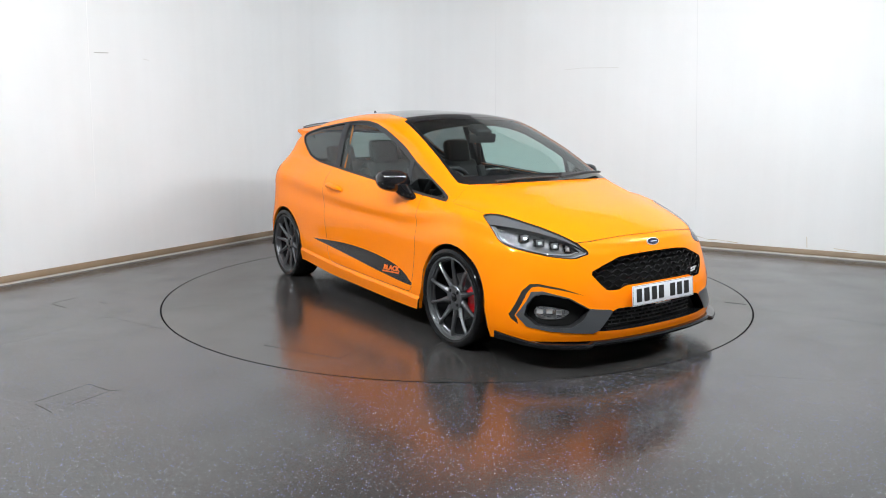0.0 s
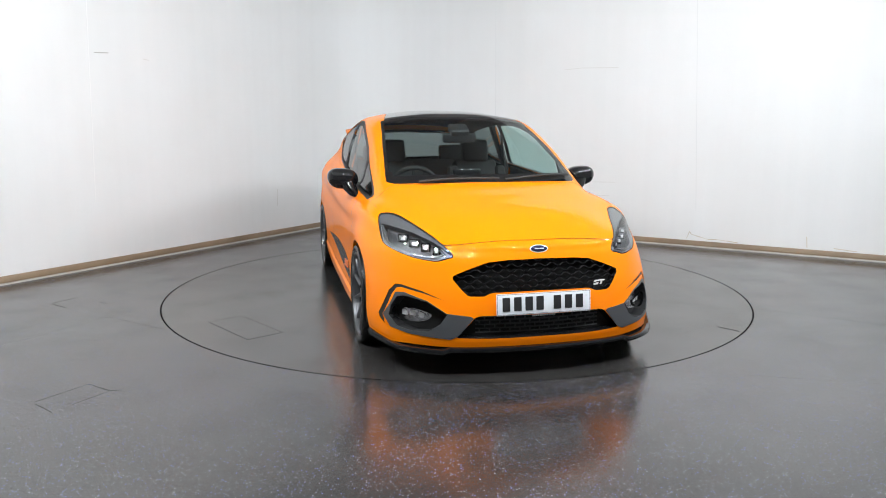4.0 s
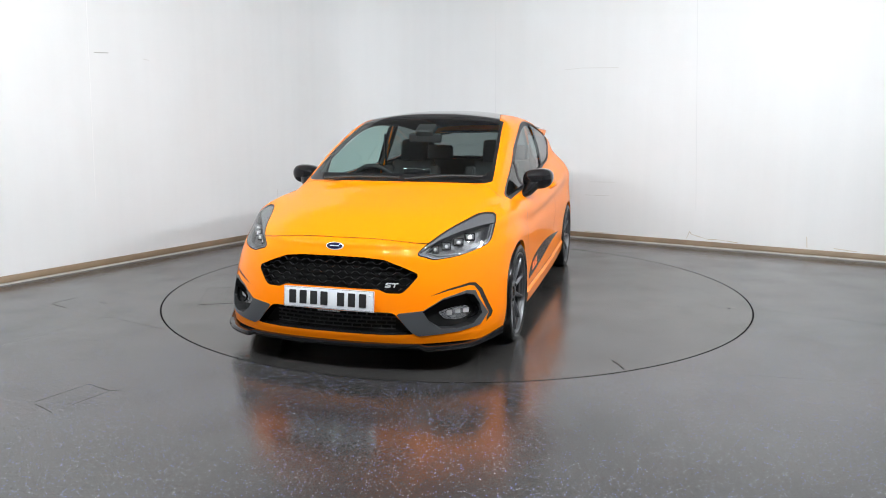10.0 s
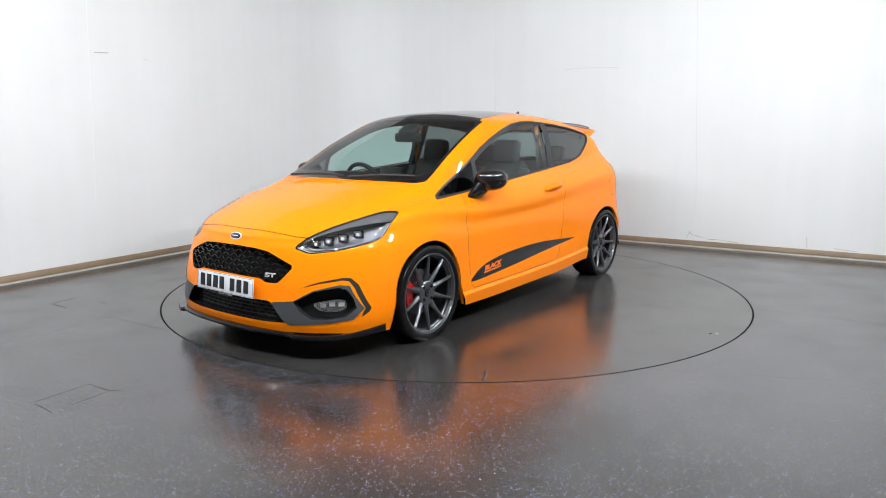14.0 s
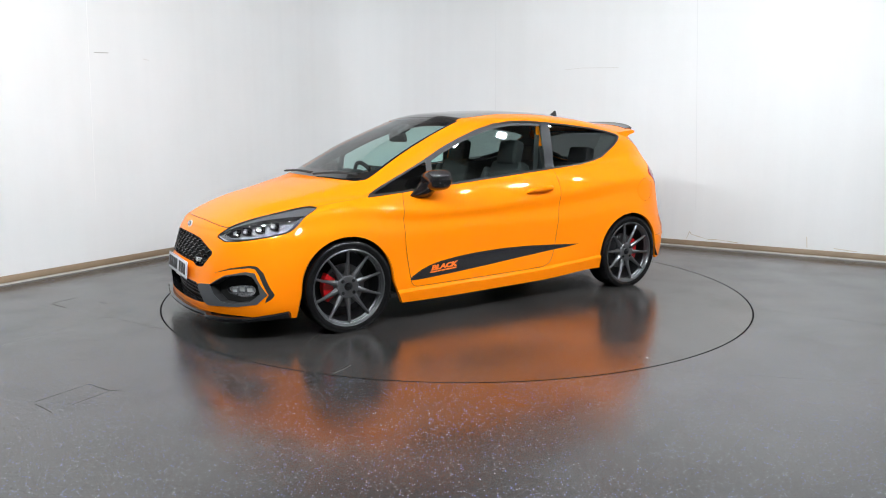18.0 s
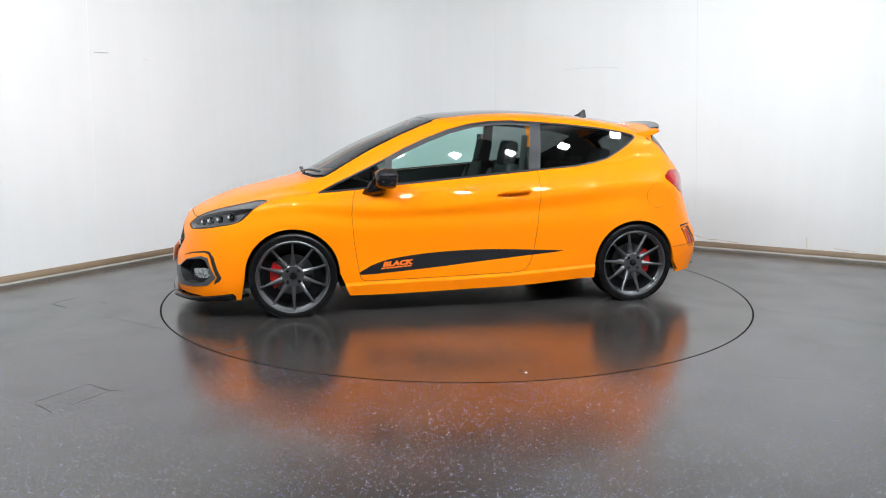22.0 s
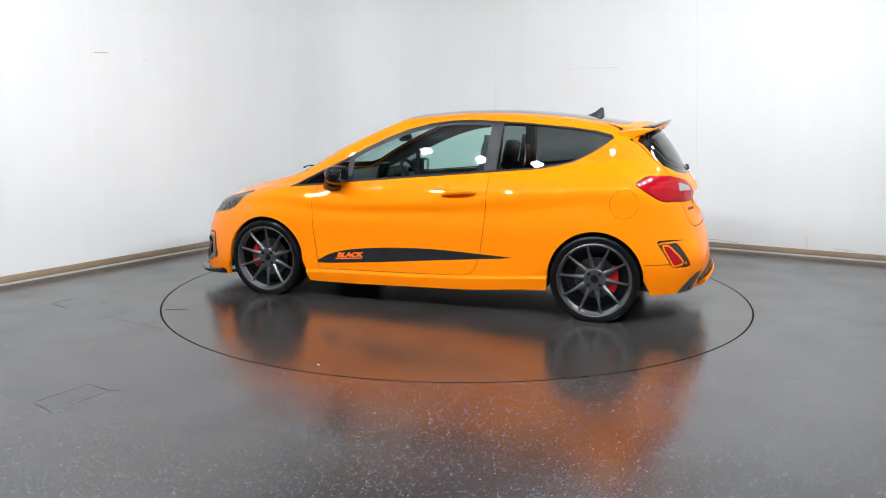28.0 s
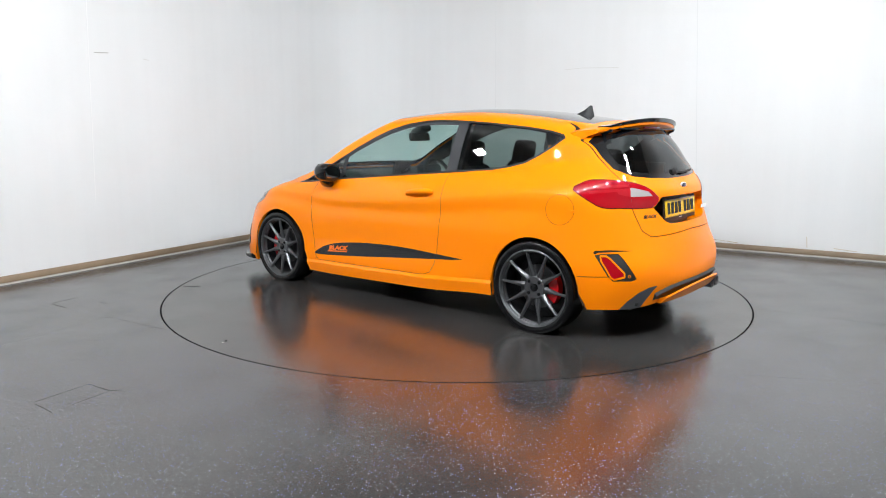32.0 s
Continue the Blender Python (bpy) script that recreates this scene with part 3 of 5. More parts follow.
GAP_DARK = plain("dark_gap", (0.012, 0.011, 0.010), rough=0.6)
SCUFF = plain("grey_scuff", (0.45, 0.44, 0.42), rough=0.7, vary=0.2)
SCRATCH = plain("deck_scratch", (0.08, 0.077, 0.074), rough=0.5, vary=0.3)
SCUFF_SOFT = plain("faint_scuff", (0.70, 0.69, 0.67), rough=0.7, vary=0.1)
STAIN = plain("brown_stain", (0.60, 0.52, 0.42), rough=0.7, vary=0.3)
SEAM = plain("vinyl_seam", (0.034, 0.032, 0.031), rough=0.3)
JOINT = plain("wall_joint", (0.74, 0.745, 0.75), rough=0.6)
JOINT_LIGHT = plain("filled_joint", (0.90, 0.90, 0.90), rough=0.5)


def build_marks():
    left, right, floor = bpy.data.objects["wall_left"], bpy.data.objects["wall_right"], bpy.data.objects["floor"]
    mark_on(left, ALONG_L, 4.02, CEIL, 4.12, 0.6, 0.006, JOINT_LIGHT, "panel_joint")
    mark_on(left, ALONG_L, 4.02, 1.940, 3.88, 1.949, 0.007, SCUFF, "scuff")
    mark_on(left, ALONG_L, 3.51, 1.926, 3.45, 1.920, 0.005, SCUFF_SOFT, "scuff")
    mark_on(left, ALONG_L, 1.737, 0.56, 1.747, 0.36, 0.006, SCUFF_SOFT, "scuff")
    mark_on(right, ALONG_R, 2.98, 1.965, 3.20, 1.977, 0.005, SCUFF_SOFT, "scuff")
    mark_on(right, ALONG_R, 3.20, 1.977, 3.62, 1.963, 0.006, SCUFF_SOFT, "scuff")
    mark_on(right, ALONG_R, 2.06, CEIL, 2.095, 1.0, 0.006, JOINT, "panel_joint")
    mark_on(right, ALONG_R, 4.39, CEIL, 4.55, 0.4, 0.005, JOINT, "panel_joint")
    mark_on(right, ALONG_R, 3.34, 0.671, 3.64, 0.677, 0.005, SCUFF_SOFT, "scuff")
    mark_on(right, ALONG_R, 3.28, 0.515, 3.58, 0.517, 0.005, SCUFF_SOFT, "scuff")
    chain = [(4.47, .09), (4.495, .168), (4.518, .138), (4.57, .125), (4.615, .114), (4.70, .095), (4.78, .10), (4.88, .094), (5.0, .082)]
    for k, ((a, b), (c, d)) in enumerate(zip(chain, chain[1:])):
        mark_on(right, ALONG_R, a, b, c, d, 0.004 + 0.004 * (k % 2), STAIN, "peeling_stain")
    for a, b, c, d in ((5.65, .20, 5.66, .09), (5.9, .10, 6.1, .085), (3.3, .078, 3.6, .080)):
        mark_on(right, ALONG_R, a, b, c, d, 0.006, STAIN, "peeling_stain")
    for pts in (((-1.965, -2.553), (-1.90, -2.435)), ((-1.89, -2.417), (-1.832, -2.312), (-1.818, -2.318)), ((-1.80, -2.33), (-1.69, -2.396)), ((-1.945, -2.575), (-1.813, -2.67)), ((-1.775, -2.585), (-1.68, -2.402), (-1.63, -2.385))):
        part("hatch_gap", thin_line(pts, 0.0017, 0.0002), GAP_DARK, floor)
    for pts in (((-2.955, -.671), (-2.875, -.491)), ((-2.945, -.69), (-2.783, -.80)), ((-2.62, -.64), (-2.56, -.66))):
        part("hatch_gap", thin_line(pts, 0.0026, 0.0002), GAP_DARK, floor)
    for pts in (((-2.9, -2.2), (-2.375, -1.022)), ((-2.375, -1.022), (-1.80, -1.36)), ((1.02, -2.005), (2.18, -2.213), (3.2, -2.4)), ((2.15, -.69), (2.85, -1.09), (4.5, -2.0))):
        part("vinyl_joint", thin_line(pts, 0.002, -0.0003), SEAM, floor)


build_room()
build_lamps()
turntable = build_turntable()
build_marks()


# ---------------------------------------------------------------- wheels
HUB_Z, AXLE = 0.285, 1.2465


def build_wheel(parent, x, side, caliper_ahead, phase):
    """Ten-spoke alloy with low tyre, brake disc and red caliper; the outer face looks along +y on the left."""
    top = new("wheel")
    top.parent = parent
    top.matrix_basis = pose(x, side * 0.765, HUB_Z) @ (pose(0, 0, 0, -90, 0, 0) if side > 0 else pose(0, 0, 0, 90, 0, 0))
    part("tyre", lathe([(0.240, -0.09), (0.266, -0.103), (0.288, -0.098), (0.295, -0.085), (0.296, 0.0), (0.295, 0.085), (0.290, 0.097), (0.280, 0.103), (0.268, 0.104), (0.254, 0.100), (0.242, 0.093)], n=96, closed=True), RUBBER, top, "low-profile black tyre")
    part("rim", lathe([(0.2425, 0.096), (0.247, 0.098), (0.247, 0.092), (0.238, 0.088), (0.2335, 0.07), (0.2290, 0.055), (0.226, -0.08), (0.240, -0.095), (0.226, -0.085), (0.2215, -0.07), (0.2215, 0.060), (0.2275, 0.066), (0.2295, 0.079), (0.2345, 0.083), (0.2365, 0.0935), (0.2395, 0.0975)], n=96, closed=True), GUNMETAL, top)
    # backing inside the rim; its dark colour paints in the shade behind the spokes
    part("barrel", lathe([(0.2200, 0.052), (0.2190, -0.075), (0.10, -0.080)], n=64), BARREL_SHADE, top, "inner barrel coloured dark for the shade behind the spokes")
    for k in range(10):
        bm = bmesh.new()
        rows = []
        for r, w, h, t in ((0.050, 0.021, 0.064, 0.03), (0.080, 0.0195, 0.068, 0.028), (0.13, 0.0130, 0.077, 0.022), (0.190, 0.0085, 0.086, 0.018), (0.220, 0.0082, 0.088, 0.02), (0.2325, 0.0095, 0.086, 0.022)):
            rows.append([bm.verts.new((r, s * w * f, h - d)) for s, f, d in ((-1, 1, t), (-1, 1, 0.010), (-1, 0.30, 0), (1, 0.30, 0), (1, 1, 0.010), (1, 1, t))])
        for a, b in zip(rows, rows[1:]):
            for i in range(6):
                bm.faces.new((a[i], a[(i + 1) % 6], b[(i + 1) % 6], b[i]))
        bm.faces.new(rows[0])
        bm.faces.new(rows[-1])
        bm.transform(Matrix.Rotation(radians(36 * k + phase), 4, "Z"))
        part("spoke", bm, GUNMETAL, top, sharp=0.5)
    hub = part("hub", lathe([(0.0005, 0.062), (0.026, 0.062), (0.030, 0.070), (0.068, 0.069), (0.074, 0.064), (0.078, 0.03), (0.06, -0.05), (0.0005, -0.05)], n=48), GUNMETAL, top)
    part("centre_cap", lathe([(0.0005, 0.074), (0.016, 0.0735), (0.022, 0.071), (0.024, 0.060)], n=32), BLACK_GLOSS, hub)
    for k in range(4):
        a = 2 * math.pi * (k + 0.5) / 4
        part("wheel_nut", lathe([(0.0005, 0.076), (0.008, 0.076), (0.0115, 0.073), (0.0115, 0.05)], pose(0.052 * math.cos(a), 0.052 * math.sin(a), 0), n=6), BLACK_GLOSS, hub, smooth=False)
    part("brake_disc", lathe([(0.06, 0.005), (0.075, 0.008), (0.139, 0.008), (0.139, -0.012), (0.075, -0.012)], n=64, closed=True), STEEL, top, "bare steel brake disc")
    out = []
    for i in range(13):
        a = radians(-36 + 6 * i)
        out.append((0.155 * math.cos(a), 0.155 * math.sin(a)))
    for i in range(13):
        a = radians(36 - 6 * i)
        out.append((0.085 * math.cos(a), 0.085 * math.sin(a)))
    ang = radians(caliper_ahead) if side > 0 else radians(-caliper_ahead)
    part("brake_caliper", prism(out, 0.055, Matrix.Rotation(ang, 4, "Z") @ pose(0, 0, -0.022), bevel=0.008), RED_PAINT, top, "red painted brake caliper")
    return top




# ---------------------------------------------------------------- the car
WINDOW = [(1.073, .833), (.818, .854), (.576, .880), (.016, .929), (-.504, .973), (-.825, 1.0), (-.966, 1.025), (-1.068, 1.052), (-1.169, 1.104), (-1.251, 1.156), (-1.322, 1.212),
          (-1.304, 1.234), (-1.201, 1.259), (-1.038, 1.283), (-.753, 1.31), (-.529, 1.325), (-.347, 1.333), (-.184, 1.329), (-.021, 1.308), (.141, 1.267), (.302, 1.207), (.464, 1.135), (.625, 1.051), (.787, .974), (.95, .897)]
DOOR = [(.817, .851), (.835, .791), (.845, .693), (.833, .513), (.816, .391), (.801, .29), (.790, .253), (.762, .234), (.375, .239), (-.228, .251), (-.345, .256), (-.398, .277), (-.433, .326),
        (-.457, .398), (-.479, .56), (-.495, .72), (-.502, .837), (-.502, 1.03), (.80, .905)]
STRIPE = [(.793, .278), (.752, .322), (.690, .352), (.575, .383), (.374, .409), (.173, .422), (-.027, .427), (-.227, .424), (-.426, .414), (-.625, .404), (-.701, .398), (-.427, .374), (-.027, .339), (.374, .304)]
HEADLIGHT = [(1.937, .170), (1.93, .11), (1.907, .042), (1.82, -.042), (1.68, -.098), (1.58, -.104), (1.495, -.03), (1.415, .03), (1.408, .07), (1.452, .118), (1.552, .145), (1.69, .166), (1.796, .175), (1.878, .178)]
BONNET = [(1.952, -.2), (1.952, 0), (1.945, .18), (1.928, .33), (1.884, .485), (1.80, .528), (1.67, .578), (1.545, .625), (1.452, .668), (1.408, .724), (1.285, .750), (1.17, .762), (1.118, .750), (1.096, .700), (1.088, .645), (1.098, .58), (1.138, .45), (1.172, .25), (1.182, 0), (1.182, -.2)]
GRILLE = [(-.1, .601), (0, .601), (.178, .598), (.284, .588), (.385, .552), (.462, .520), (.466, .508), (.431, .462), (.398, .426), (.385, .420), (.312, .419), (.281, .433), (.261, .437), (0, .440), (-.1, .440)]
LOWER_GRILLE = [(-.1, .319), (0, .319), (.327, .321), (.357, .316), (.442, .222), (.455, .207), (.30, .202), (0, .204), (-.1, .204)]
GREY_WING = [(.362, .316), (.50, .331), (.59, .390), (.69, .420), (.728, .413), (.745, .371), (.787, .285), (.757, .228), (.68, .212), (.48, .198), (.446, .216)]
FOG = [(.498, .326), (.59, .384), (.69, .405), (.722, .392), (.749, .345), (.763, .288), (.728, .240), (.66, .227), (.59, .233), (.535, .270)]
FOG_LENS = [(.590, .316), (.655, .334), (.712, .336), (.732, .318), (.730, .282), (.69, .266), (.63, .274), (.602, .292)]
SICKLE = [(.50, .394), (.612, .437), (.70, .457), (.727, .453), (.757, .415), (.806, .285), (.801, .262), (.782, .236), (.784, .262), (.790, .283), (.744, .402), (.722, .437), (.70, .443), (.612, .427)]
TAIL_LIGHT = [(-.673, .912), (-.73, .946), (-.833, .971), (-1.068, .965), (-1.256, .942), (-1.379, .906), (-1.445, .867), (-1.465, .849), (-1.396, .797), (-1.08, .803), (-.908, .808), (-.795, .847)]
CLEAR_LAMP = [(-1.03, .914), (-1.19, .921), (-1.345, .897), (-1.392, .868), (-1.16, .869), (-1.05, .884)]
TAILGATE = [(-.2, 1.45), (.40, 1.45), (.45, 1.312), (.571, 1.251), (.616, 1.196), (.628, 1.10), (.626, 1.024), (.606, .968), (.582, .80), (.555, .665), (.50, .628), (.354, .627), (.05, .636), (-.2, .640)]
REAR_GLASS = [(-.2, 1.275), (.35, 1.265), (.56, 1.225), (.607, 1.192), (.616, 1.10), (.605, 1.03), (.512, .987), (.374, .972), (.18, .964), (-.2, .959)]
RECESS = [(-.2, .858), (.34, .858), (.425, .797), (.335, .708), (.285, .690), (-.2, .684)]
REFLECTOR = [(-.833, .533), (-.892, .541), (-1.034, .541), (-1.078, .508), (-1.189, .391), (-1.15, .379), (-.982, .380), (-.935, .41), (-.867, .491)]
RED_STRIP = [(-.885, .523), (-.93, .522), (-.96, .505), (-1.07, .425), (-1.07, .41), (-.99, .397), (-.965, .408), (-.89, .50)]
GREY_CORNER = [(-1.05, .205), (-1.111, .254), (-1.205, .305), (-1.30, .334), (-1.40, .343), (-1.35, .312), (-1.28, .25), (-1.235, .205)]
REAR_SEAM = [(-.700, .4035), (-.945, .4095), (-.945, .4055), (-.700, .3995)]
REAR_CREASE = [(-.836, .536), (-.823, .546), (-.835, .559), (-.96, .563), (-1.19, .556), (-.96, .551), (-.86, .547)]


def view(axis):
    """Ways of drawing an outline on the body: the pair of coordinates it is drawn in."""
    return {"side": lambda p: p[:, [0, 2]], "front": lambda p: p[:, [1, 2]], "top": lambda p: p[:, :2],
            "wing": lambda p: np.stack([p[:, 0], p[:, 2] - p[:, 1]], 1), "corner": lambda p: np.stack([p[:, 0] + p[:, 1], p[:, 2]], 1)}[axis]


def outline(axis, poly, where=None, smooth=0):
    """Distance to an outline, below zero inside it and only where the panel lies in the box where."""
    poly = curve_through(poly, smooth, True) if smooth else np.array(poly, float)
    flat = view(axis)

    lo, hi = poly.min(0) - 0.1, poly.max(0) + 0.1

    def fn(p):
        q = flat(p)
        near = np.all((q > lo) & (q < hi), axis=1)
        if where is not None:
            near &= where(p)
        d = np.ones(len(p))
        d[near] = inside_distance(q[near], poly)
        return d
    return fn


def s_(flip):
    return -1 if flip else 1


def grown(fn, by):
    return lambda p: fn(p) - by


def recess(body, fn, depth, name, wall_mat, back_mat, parent, label="", both=False, back=True):
    """Cuts an opening, lines it with walls and closes it with a sunk back."""
    hole, body = body.cut(fn)
    sunk = hole.push(-depth)
    wall = hole.rim(-depth, on=fn)
    if both:
        ob = (sunk.both() if back else wall.both()).make(name, back_mat, parent, label)
        wall.both().make("surround", wall_mat, ob, keep_normals=False)
        return body, hole, (ob,)
    obs = []
    for k in (0, 1):
        a, w = (sunk, wall) if k == 0 else (sunk.flipped(), wall.flipped())
        ob = a.make(name, back_mat, parent, label)
        w.make("surround", wall_mat, ob, keep_normals=False)
        obs.append(ob)
    return body, hole, obs


def strip(band, parent, name="shut_line"):
    runs = [b for b in band.pieces() if len(b.f) > 3]
    for b in (runs if len(runs) < 7 else [band]):
        pair(b.push(-0.006), name, GAP_BLACK, parent)


def words(text, size, material, parent, m, name="lettering", label="", bold=0.0, shear=0.0, squeeze=1.0):
    """Built-in font, turned into a mesh and laid on a panel: local x along the text, y up, z out."""
    cu = bpy.data.curves.new(name, "FONT")
    cu.body, cu.size, cu.extrude, cu.offset, cu.shear = text, size, 0.0006, bold, shear
    cu.align_x, cu.align_y = "CENTER", "CENTER"
    cu.resolution_u = 3
    tmp = bpy.data.objects.new("tmp", cu)
    scene.collection.objects.link(tmp)
    bpy.context.view_layer.update()
    me = bpy.data.meshes.new_from_object(tmp)
    bpy.data.objects.remove(tmp)
    bpy.data.curves.remove(cu)
    me.transform(m @ Matrix.Diagonal((squeeze, 1, 1, 1)))
    me.materials.clear()
    me.materials.append(material)
    me.name = name
    ob = new(name, me)
    ob.parent = parent
    if label:
        tagged(ob, label)
    return ob


def axes(origin, right, up):
    """A frame at origin whose x runs along right and y as near up as it can."""
    r = Vector(right).normalized()
    n = r.cross(Vector(up)).normalized()
    u = n.cross(r)
    return Matrix(((r.x, u.x, n.x, origin[0]), (r.y, u.y, n.y, origin[1]), (r.z, u.z, n.z, origin[2]), (0, 0, 0, 1)))


class Finder:
    """Places things on the body: the point of the skin next to a spot given in one of the views."""

    def __init__(self, sheet):
        self.v, self.n = sheet.v, sheet.n

    def at(self, axis, a, b, where=None):
        q = view(axis)(self.v) - (a, b)
        d = np.hypot(*q.T)
        if where is not None:
            d = np.where(where(self.v), d, 9.0)
        k = np.argsort(d)[:4]
        w = 1 / (d[k] + 1e-4)
        w /= w.sum()
        n = (self.n[k] * w[:, None]).sum(0)
        return Vector((self.v[k] * w[:, None]).sum(0)), Vector(n / np.linalg.norm(n))


def build_plate(parent, m, face, label):
    """A number plate: acrylic face, thin border, screw caps, and bars where the characters are."""
    plate = part("number_plate", box((0.52, 0.111, 0.004), m @ pose(0, 0, 0.002), 0.0018), face, parent, label)
    bm = bmesh.new()
    for w, h, x, y in ((0.512, 0.0016, 0, 0.0515), (0.512, 0.0016, 0, -0.0515), (0.0016, 0.103, 0.2555, 0), (0.0016, 0.103, -0.2555, 0)):
        add_box(bm, (w, h, 0.0006), m @ pose(x, y, 0.0043))
    part("border_line", bm, BLACK_MATT, plate)
    for x in (-0.208, -0.146, -0.084, -0.024, 0.072, 0.134, 0.196):
        part("character_bar", box((0.040, 0.072, 0.0008), m @ pose(x, 0.001, 0.0044), 0.003), BLACK_MATT, plate)
    for x in (-0.238, 0.238):
        part("screw_cap", lathe([(0.0003, 0.0065), (0.004, 0.006), (0.006, 0.004)], m @ pose(x, 0.03, 0), 16), face, plate)
    return plate


def honeycomb(bm, hole, poly, axis, pitch_x, pitch_y, sink, thick, deep):
    """Wavy bars across an opening: rows of flattened hexagons, held inside the outline."""
    find = Finder(hole)
    poly = np.array(poly, float)
    rows = int((poly[:, 1].max() - poly[:, 1].min()) / pitch_y) + 1
    z0 = poly[:, 1].min()
    y1 = poly[:, 0].max()
    cols = int(2 * y1 / pitch_x) + 2

    def place(a, b):
        p, n = find.at(axis, abs(a), b)
        q = p - n * sink
        return Vector((q.x, a, b))

    def ok(a, b):
        return inside_distance(np.array([[abs(a), b]]), poly)[0] < 0.004

    for r in range(rows + 1):
        for c in range(-cols, cols):
            x0 = (c + 0.5 * (r % 2)) * pitch_x
            zc = z0 + r * pitch_y
            pts = [(x0, zc), (x0 + pitch_x * 0.2, zc - pitch_y * 0.45), (x0 + pitch_x * 0.5, zc - pitch_y * 0.45), (x0 + pitch_x * 0.7, zc), (x0 + pitch_x, zc)]
            for (a, b), (a2, b2) in zip(pts, pts[1:]):
                if ok(a, b) and ok(a2, b2):
                    p, q = place(a, b), place(a2, b2)
                    d = (q - p)
                    m = axes((p + q) / 2, d, (1, 0, 0))
                    add_box(bm, (d.length + thick * 0.6, deep, thick), m)
    return bm


def build_body(car):
    body = body_sheet()
    find = Finder(body)
    front = lambda p: p[:, 0] > 1.3
    rear = lambda p: p[:, 0] < -1.2
    for fn in (outline("front", SICKLE, front), outline("front", FOG, front), outline("corner", RED_STRIP, rear), outline("corner", REAR_CREASE, rear), outline("corner", REAR_SEAM, rear)):
        body = body.refined(fn, 0.02, 5)
    side = lambda p: p[:, 1] > 0.45
    # decals are laid over the skin before it is cut up
    stripe, _ = body.cut(outline("side", STRIPE, lambda p: p[:, 1] > 0.6, 3))
    for sgn, ob in zip((1, -1), pair(stripe.push(0.0012), "side_decal", STICKER, car, "charcoal side stripe with orange lettering")):
        p, n = find.at("side", 0.535, 0.345)
        n.y *= sgn
        p.y *= sgn
        m = axes(p + n * 0.0022, Vector((0.07 * n.y, 0, 1)).cross(n), (0, 0, 1))
        words("BLACK", 0.044, PAINT_FLAT, ob, m @ pose(0, 0.004, 0.001), "lettering", "orange lettering", 0.0028, 0.25, 1.5)
        bm = bmesh.new()
        for k in range(7):
            add_box(bm, (0.027, 0.009, 0.006), m @ pose(-0.10 + 0.031 * k, -0.021, 0.0018))
        part("small_print", bm, PAINT_FLAT, ob, "row of small orange marks")
    # wheel arches
    for x in (AXLE, -AXLE):
        hole, body = body.cut(lambda p, x=x: np.maximum(arch(x)(p), 0.3 - p[:, 1]))
        lip = hole.rim((0, -0.022, 0))
        near = np.abs(arch(x)(lip.v)) < 0.005
        keep = [f for f in lip.f if all(near[i] for i in f)]
        lip = Sheet(lip.v, lip.n, keep).tidy()
        pair(lip, "arch_lip", PAINT, car, keep_normals=False)
        for s in (1, -1):
            bm = bmesh.new()
            prof = [(0.318, 0.855), (0.318, 0.50), (0.10, 0.50)]
            rings = []
            drop = (0.10, 0.07, 0.04) if x > 0 else (0.07, 0.05, 0.025)
            path = [(1, 0, -h) for h in drop] + [(0, a, 0) for a in np.linspace(0, math.pi, 33)] + [(-1, 0, -h) for h in drop[::-1]]
            for way, a, h in path:
                wide = ARCH_SLOPE[x > 0][way > 0] * -h
                rings.append([bm.verts.new((x + (r * math.cos(a) if way == 0 else way * (r + wide)), s * y, ARCH_Z + (r * math.sin(a) if way == 0 else h))) for r, y in prof])
            for a, b in zip(rings, rings[1:]):
                for k in range(2):
                    bm.faces.new((a[k], a[k + 1], b[k + 1], b[k]))
            part("arch_liner", bm, BLACK_MATT, car)
    # side glass
    dlo = outline("side", WINDOW, side)
    glassy, body = body.cut(dlo)
    ring, glassy = glassy.cut(lambda p: -(dlo(p) + 0.011))
    pair(ring.push(-0.016), "inner_seal", BLACK_MATT, car)
    pair(ring.push(0.002), "window_seal", BLACK_MATT, car, "black rubber window surround")
    pillar = outline("side", [(-.440, .9), (-.528, .9), (-.572, 1.4), (-.490, 1.4)])
    bp, glassy = glassy.cut(pillar)
    pair(bp.push(0.002), "b_pillar_cover", PILLAR, car, "satin dark grey pillar cover")
    glassy = evened(glassy)
    quarter, glassy = glassy.cut(lambda p: p[:, 0] + 0.48)
    for ob in pair(quarter.push(-0.002), "rear_side_window", GLASS_DARK, car, "dark tinted rear quarter window"):
        ob.visible_shadow = False
    bar = outline("side", [(.612, .8), (.572, .8), (.528, 1.25), (.575, 1.25)])
    b, glassy = glassy.cut(bar)
    pair(b.push(0.001), "quarterlight_bar", PILLAR, car)
    tri, glassy = glassy.cut(lambda p: 0.55 - p[:, 0])
    pair(tri.push(-0.001), "quarterlight", GLASS_DARK, car, "small dark triangular front quarterlight")
    sash = lambda p: dlo(p) + np.where(p[:, 2] > 1.03 + 0.0 * p[:, 0], 0.034, 0.013)
    pane, frame_ = glassy.cut(sash)
    pair(frame_.push(0.001), "door_frame", PILLAR, car, "satin dark grey upper door frame")
    for ob in pair(pane.push(-0.004), "door_window", GLASS_SIDE, car, "clear green-tinted door window"):
        ob.visible_shadow = False
